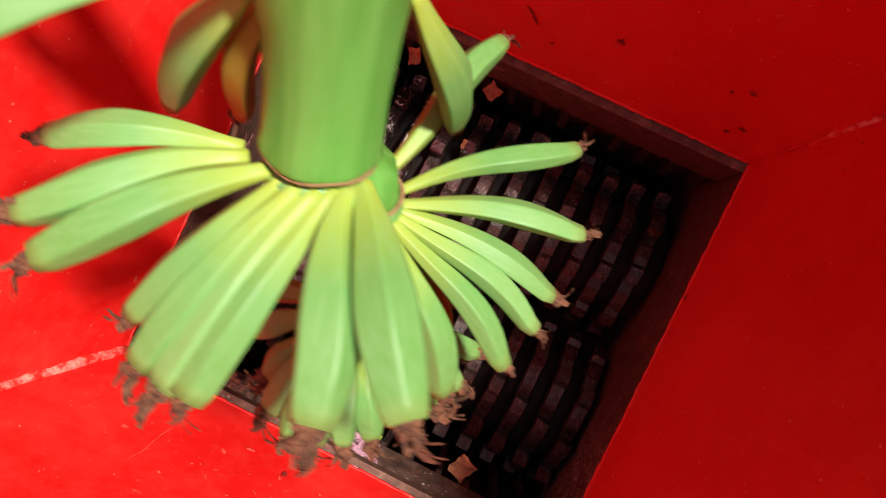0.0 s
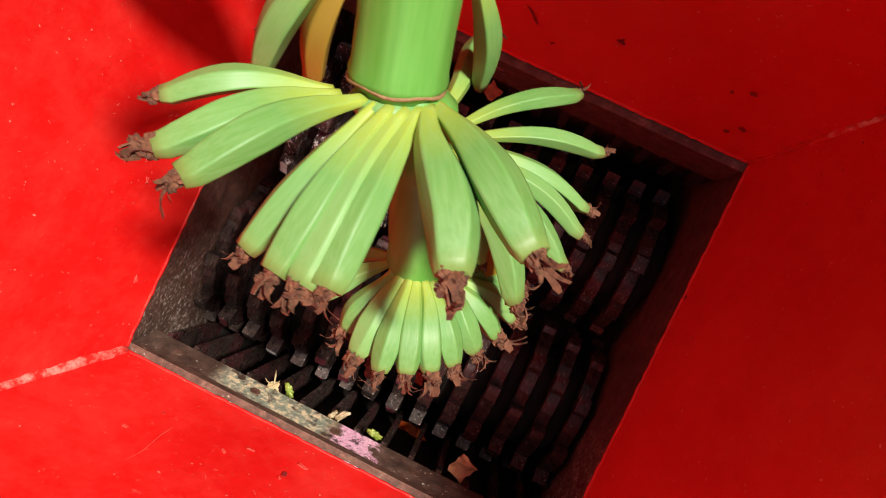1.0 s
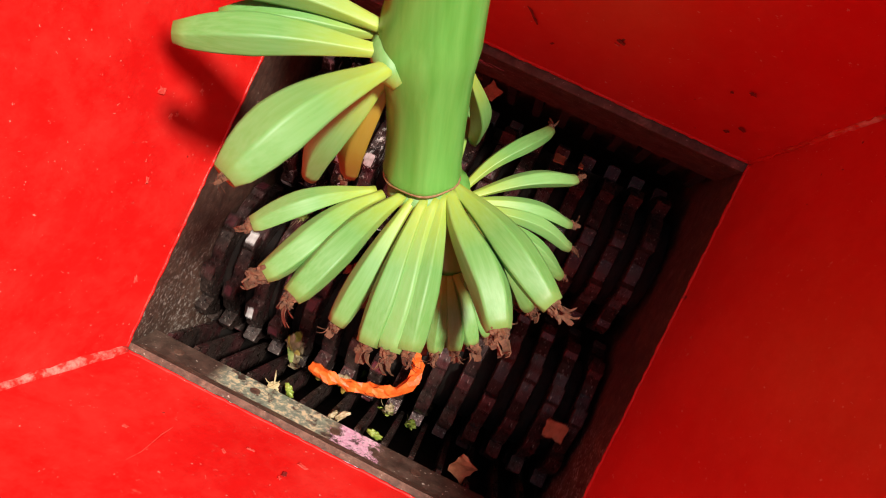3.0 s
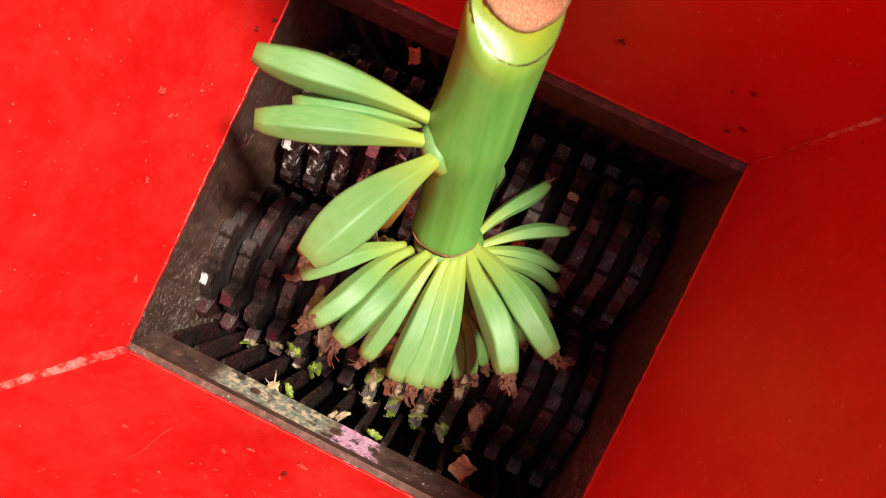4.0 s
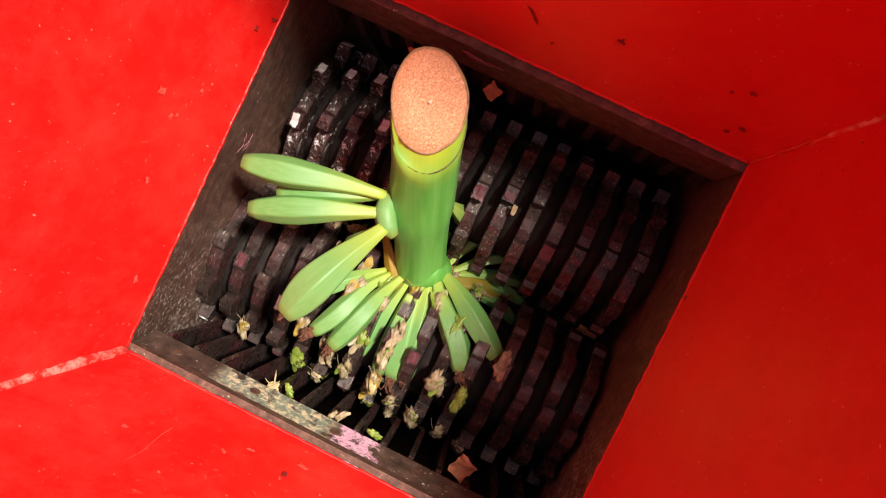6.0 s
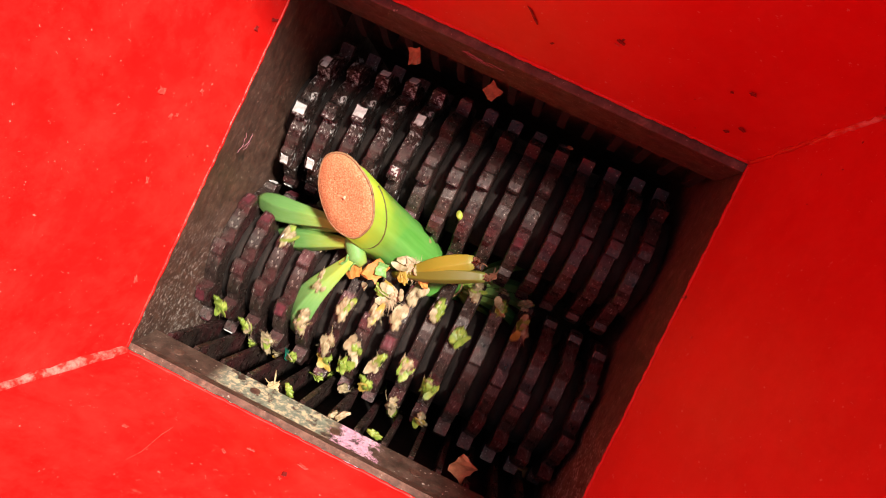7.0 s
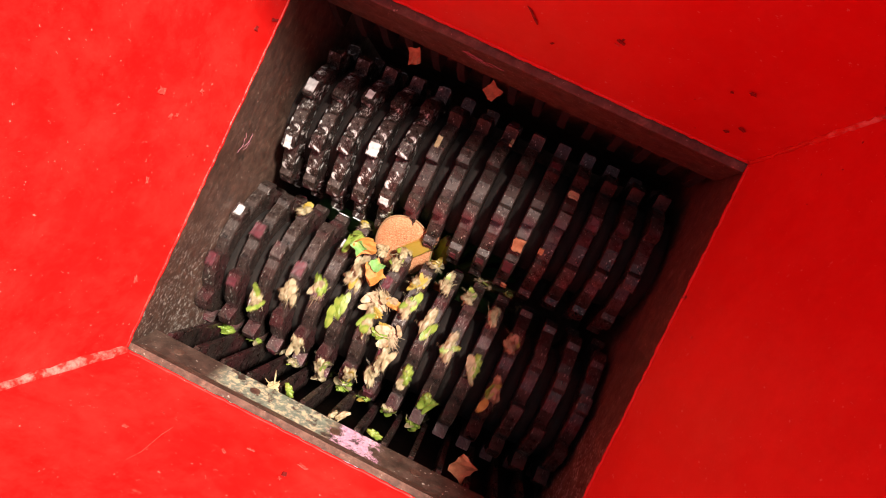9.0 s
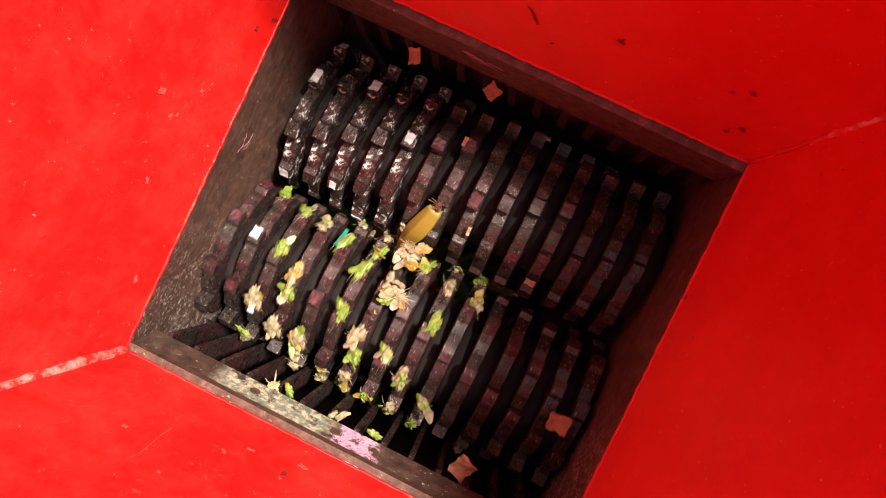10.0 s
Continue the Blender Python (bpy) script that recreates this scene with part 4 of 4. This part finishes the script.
# ---- paths of the moving things ----
STEM_ROWS = [
    (0, -0.0471, 0.0359, 0.4033, -45.6, 0.1, 4.8),
    (0.1, -0.0312, 0.0427, 0.3983, -46.9, 3.4, 6.4),
    (0.2, -0.0324, 0.0641, 0.394, -48.2, 6.7, 8.2),
    (0.3, -0.0114, 0.0623, 0.389, -49.5, 9.9, 9.8),
    (0.4, -0.0124, 0.0962, 0.3759, -55.2, 10.6, 12.3),
    (0.5, -0.021, 0.1132, 0.364, -60.9, 11.4, 14.6),
    (0.6, -0.0408, 0.0801, 0.3671, -55.7, 4.7, 18.6),
    (0.8, -0.0499, 0.1053, 0.3401, -62.2, 5.9, 18.7),
    (1, -0.0397, 0.1052, 0.3201, -59.9, 6, 14.5),
    (1.2, -0.0261, 0.1036, 0.3189, -58, 10.8, 16.2),
    (1.35, -0.0277, 0.089, 0.3037, -54.7, 9.3, 19.2),
    (1.5, -0.0245, 0.0548, 0.2889, -51.5, 7.9, 22),
    (1.8, -0.0311, 0.0485, 0.2671, -52.3, 7.4, 23.3),
    (2, -0.0359, 0.053, 0.2523, -52.9, 7, 24.2),
    (2.5, -0.0248, 0.0672, 0.2054, -55.3, 11.9, 24.2),
    (2.7, -0.0202, 0.0647, 0.1887, -53, 11.4, 25.4),
    (3.8, 0.0142, 0.0395, 0.0979, -43.3, 16.9, 20.9),
    (4, 0.0207, 0.0226, 0.0657, -44.2, 18, 22.4),
    (4.2, 0.0174, 0.0029, 0.0385, -40.8, 15, 23),
    (4.5, 0.0053, -0.0218, -0.0018, -35.6, 10.7, 23.8),
    (4.7, -0.0045, -0.0386, -0.0302, -35.5, 6.6, 26.3),
    (5, -0.0138, -0.0414, -0.0738, -35.3, 0.5, 30),
    (5.5, -0.0143, -0.042, -0.1129, -37.6, 5, 25.9),
    (5.7, -0.0128, -0.0355, -0.117, -38, 10.1, 23.5),
    (6.8, 0.0134, -0.039, -0.2779, -22.8, -20.5, 25.8),
    (7, 0.0269, -0.0596, -0.285, -23.2, -24.8, 25.8),
    (7.25, 0.0267, -0.0517, -0.3149, -17.2, -25.2, 25.8),
    (7.5, 0.025, -0.0441, -0.3404, -11, -26, 25.8),
    (8, 0.0235, -0.0354, -0.3925, -6.9, -19.3, 25.8),
    (8.5, -0.0302, -0.0506, -0.4446, -4, -3.4, 25.8),
    (9, -0.0468, -0.0548, -0.4805, -2.9, 1.9, 25.8),
    (9.3, -0.0519, -0.0562, -0.5194, -4.4, -1, 25.8),
    (9.6, -0.0646, -0.0626, -0.5791, -4.7, 0, 25.8),
    (10, -0.0805, -0.068, -0.6491, -4.5, 1.3, 25.8),
]
WHOLE = [r for r in STEM_ROWS if r[0] < 5.8]      # until here the bunch is in one piece
TOP_HAND_ROWS = WHOLE + [
    (6.8, 0.0096, -0.033, -0.1673, -18.8, -35.8, 24.9),
    (7, 0.0045, -0.0474, -0.1753, -18.3, -37.7, 20.1),
    (7.2, 0.0014, -0.0304, -0.1693, -0.6, -37.4, 8.3),
    (7.5, 0.0214, -0.0304, -0.2293, -0.6, -37.4, 8.3),
    (8, 0.0214, -0.0304, -0.3493, -0.6, -37.4, 8.3),
    (10, 0.0214, -0.0304, -0.4493, -0.6, -37.4, 8.3),
]
HAND_ONE_ROWS = WHOLE + [
    (6.2, -0.0176, -0.0299, -0.1732, -38, 10.1, 23.5),
    (6.8, -0.0258, -0.0253, -0.2784, -38, 10.1, 23.5),
    (7.3, -0.0324, -0.0265, -0.3851, -38, 10.1, 23.5),
    (10, -0.0339, -0.0271, -0.4051, -38, 10.1, 23.5),
]
HAND_TWO_ROWS = WHOLE + [
    (6.2, -0.0066, -0.0357, -0.1437, -38, 10.1, 23.5),
    (7, 0.0047, -0.0432, -0.1732, -38, 10.1, 23.5),
    (7.5, 0.0013, -0.0438, -0.2265, -38, 10.1, 23.5),
    (8, -0.006, -0.0471, -0.3262, -38, 10.1, 23.5),
    (10, -0.0266, -0.0348, -0.3652, -38, 10.1, 23.5),
]
HAND_THREE_ROWS = [
    (6.8, -0.0134, -0.0306, -0.1688, -38, 10.1, 23.5),
    (7.3, -0.0193, -0.0314, -0.2655, -38, 10.1, 23.5),
    (10, -0.0208, -0.0321, -0.2855, -38, 10.1, 23.5),
]
LOOSE_ONE_ROWS = [
    (6.4, -0.0431, -0.0402, -0.1523, -2.9, -62, -136),
    (7, -0.0445, -0.046, -0.1519, -2.1, -64.7, -142.4),
    (7.5, -0.0248, -0.0306, -0.151, -5.6, -65.6, -120.5),
    (8, -0.0163, -0.0403, -0.205, -6, -49.7, -93.4),
    (8.5, 0, -0.0334, -0.262, -5.7, -39.3, -79),
    (9, -0.0134, -0.0217, -0.3266, -4.4, -24.1, -93.1),
    (10, -0.02, -0.0182, -0.4285, -4.3, -21.8, -93.2),
]
LOOSE_TWO_ROWS = [
    (6.4, -0.0528, -0.0416, -0.135, 3.2, -79.8, -165.6),
    (7.2, -0.0326, -0.0415, -0.1365, -0, -72.9, -155.4),
    (7.5, -0.0169, -0.0155, -0.1474, 1, -68.6, -160.8),
    (8, 0.0026, -0.0108, -0.1667, 3.5, -67, -175.5),
    (8.4, 0.0056, -0.0141, -0.2431, 3.8, -69, -175.9),
    (9, 0.0012, -0.0202, -0.3622, 4.3, -69.3, -178.4),
    (10, 0.0219, -0.0202, -0.398, 2.3, -51.1, -175.6),
]
LOOSE_THREE_ROWS = [
    (6.4, -0.0992, -0.0524, -0.2758, -2.3, -54.3, -137.1),
    (7.5, -0.0992, -0.0524, -0.2758, -2.3, -54.3, -137.1),
    (8.9, -0.0957, -0.0507, -0.275, -2.2, -53.5, -137.1),
    (9.05, -0.088, -0.044, -0.245, -2.3, -50, -135),
    (9.25, -0.071, -0.0293, -0.2, -2.5, -42.9, -130),
    (9.6, -0.0664, -0.0269, -0.215, -3.8, -37.6, -113.2),
    (10, -0.0604, -0.021, -0.222, -4.6, -42.9, -105.8),
]
RIBBON_ROWS = [
    (0, 0.0713, -0.3429, -0.3515, 4.6, 0.7, 105.9),
    (0.7, 0.0722, -0.3326, -0.3519, 4.6, 0.3, 110.9),
    (1, 0.0765, -0.2901, -0.2634, 4.6, 0.5, 107.9),
    (1.25, 0.0747, -0.2391, -0.1747, 4.1, 2.2, 85.9),
    (1.5, 0.0734, -0.2121, -0.1353, 3, 3.5, 65.9),
    (2, 0.0692, -0.1882, -0.1208, 3.2, 3.4, 67.9),
    (2.5, 0.0189, -0.1673, -0.1027, 0.4, 4.6, 29.9),
    (2.7, 0.0019, -0.1717, -0.1014, -0.1, 4.6, 22.8),
    (3.3, -0.0101, -0.1179, -0.1324, -1.5, 4.4, 5.8),
    (3.8, -0.029, -0.0683, -0.2029, -2.2, 4, -4.2),
    (10, -0.0388, -0.0796, -0.3021, -2.2, 4, -4.2),
]
CLUMP_ONE_ROWS = [
    (0, -0.0646, -0.0577, -0.4013, 0.1, 4.6, 25.9),
    (5.9, -0.0535, -0.0492, -0.3021, 0.1, 4.6, 25.9),
    (6.8, -0.0213, -0.0202, -0.1298, 0.1, 4.6, 25.9),
    (7.5, -0.0151, -0.033, -0.1299, 2.4, 3.9, 55.9),
    (8.5, -0.0358, -0.064, -0.1279, 1.7, 4.3, 45.9),
    (9, -0.0412, -0.074, -0.1323, 3, 3.5, 65.9),
    (9.6, -0.0345, -0.046, -0.1337, 4.1, 2.2, 85.9),
    (10, -0.0397, -0.0055, -0.1541, 4.4, 1.5, 95.9),
]
CLUMP_TWO_ROWS = [
    (0, -0.049, -0.1319, -0.3999, 0.1, 4.6, 25.9),
    (6.4, -0.0392, -0.1172, -0.3008, 0.1, 4.6, 25.9),
    (7, -0.0319, -0.073, -0.1323, 0.1, 4.6, 25.9),
    (8, -0.0219, -0.0757, -0.1279, 0.9, 4.5, 35.9),
    (9, -0.0097, -0.117, -0.1274, 1.7, 4.3, 45.9),
    (9.6, -0.0275, -0.0623, -0.1229, 3, 3.5, 65.9),
    (10, -0.0228, -0.064, -0.1232, 4.1, 2.2, 85.9),
]
PEEL_END_ONE_ROWS = [
    (6.8, -0.0864, -0.04, -0.125, 20, -20, 40),
    (7.5, -0.0992, -0.0698, -0.122, 15, -25, 60),
    (8, -0.0957, -0.0562, -0.12, 10, -30, 70),
    (8.5, -0.0985, -0.0309, -0.12, 10, -35, 95),
    (9, -0.0902, -0.026, -0.13, 10, -30, 120),
    (9.3, -0.0852, -0.0192, -0.17, 10, -30, 130),
    (10, -0.0869, -0.0186, -0.3, 10, -30, 140),
]
PEEL_END_TWO_ROWS = [
    (6.8, -0.064, -0.037, -0.125, -10, 15, -20),
    (7.5, -0.0606, -0.0541, -0.122, -10, 15, -10),
    (8, -0.0473, -0.0499, -0.12, -15, 15, 10),
    (8.5, -0.058, -0.0489, -0.12, -15, 20, 30),
    (9, -0.0628, -0.0513, -0.122, -15, 20, 45),
    (9.3, -0.0679, -0.0353, -0.15, -15, 20, 60),
    (10, -0.0818, -0.0255, -0.29, -15, 20, 80),
]
# ---- end of paths ----


def torn(thing, base, tip, rows):
    """Key a banana that hangs on the bunch at first and is then torn off."""
    grip = aim(base, tip, (0, -0.4, 1))
    walk(thing, [(r[0], pose(*r[1:]) @ grip) for r in WHOLE] + [(r[0], pose(*r[1:])) for r in rows])


def spin(thing, y, rate, phase):
    """A shaft's steady turn: degrees a second about x."""
    rows = [(k * 0.4, pose(0, y, AXIS_Z, rate * (k * 0.4 - 9.0) + phase)) for k in range(26)]
    walk(thing, rows)


def carry(thing, y, rate, angle, x, radius, start):
    """Key a scrap that rides on a shaft. Before its start it waits under the shaft, out of the way."""
    hidden = 9.0 - (angle + 180.0) / rate
    turn = 360.0 / abs(rate)
    if start > 0:
        while hidden > start:
            hidden -= turn
        while hidden < start - turn:
            hidden += turn
    rows = []
    for k in range(41):
        t = k * 0.25
        a = radians(angle + rate * (max(t, hidden) - 9.0 if start > 0 else t - 9.0))
        rows.append((t, pose(x, y + radius * math.sin(a), AXIS_Z + radius * math.cos(a), -math.degrees(a))))
    walk(thing, rows)


def motions():
    spin(shaft_rear, REAR_Y, REAR_RATE, 33.7)
    spin(shaft_front, FRONT_Y, -FRONT_RATE, -39.6)
    key(stem, STEM_ROWS)
    sway = ((0.0, 4.0), (0.4, 3.0), (0.8, 0.0), (10.0, 0.0))                                   # degrees by which the top hand swings about the stem
    walk(top_hand, [(r[0], pose(*r[1:]) @ pose(0, STEM_Y, 0, 0, 0, a) @ pose(0, -STEM_Y, 0)) for r in TOP_HAND_ROWS for a in [np.interp(r[0], *zip(*sway))]])
    key(hand_one, HAND_ONE_ROWS)
    key(hand_two, HAND_TWO_ROWS)
    pushed = ((0.0, 0.0), (1.5, 0.0), (2.0, 0.014), (2.5, 0.034), (2.7, 0.036), (5.7, 0.030))     # the blades push this hand up along the stem
    rows = [(r[0], pose(*r[1:]) @ Matrix.Translation((-0.2 * u, 0, u))) for r in WHOLE for u in [np.interp(r[0], *zip(*pushed))]]
    walk(hand_three, rows + [(r[0], pose(*r[1:])) for r in HAND_THREE_ROWS])
    torn(loose_one, (0.034, 0.040, -0.060), (0.105, 0.050, -0.165), LOOSE_ONE_ROWS)
    torn(loose_two, (0.030, 0.040, -0.050), (0.100, 0.080, -0.150), LOOSE_TWO_ROWS)
    torn(loose_three, (-0.030, 0.034, 0.092), (-0.0655, 0.0537, -0.0315), LOOSE_THREE_ROWS)
    torn(peel_end_one, (-0.012, 0.026, 0.105), (-0.012, 0.026, 0.2), PEEL_END_ONE_ROWS)
    torn(peel_end_two, (0.006, 0.026, 0.110), (0.006, 0.026, 0.2), PEEL_END_TWO_ROWS)
    key(ribbon, RIBBON_ROWS)
    key(clump_one, CLUMP_ONE_ROWS)
    key(clump_two, CLUMP_TWO_ROWS)
    for thing, y, rate, angle, x, radius, start in riders:
        carry(thing, y, rate, angle, x, radius, start)


motions()
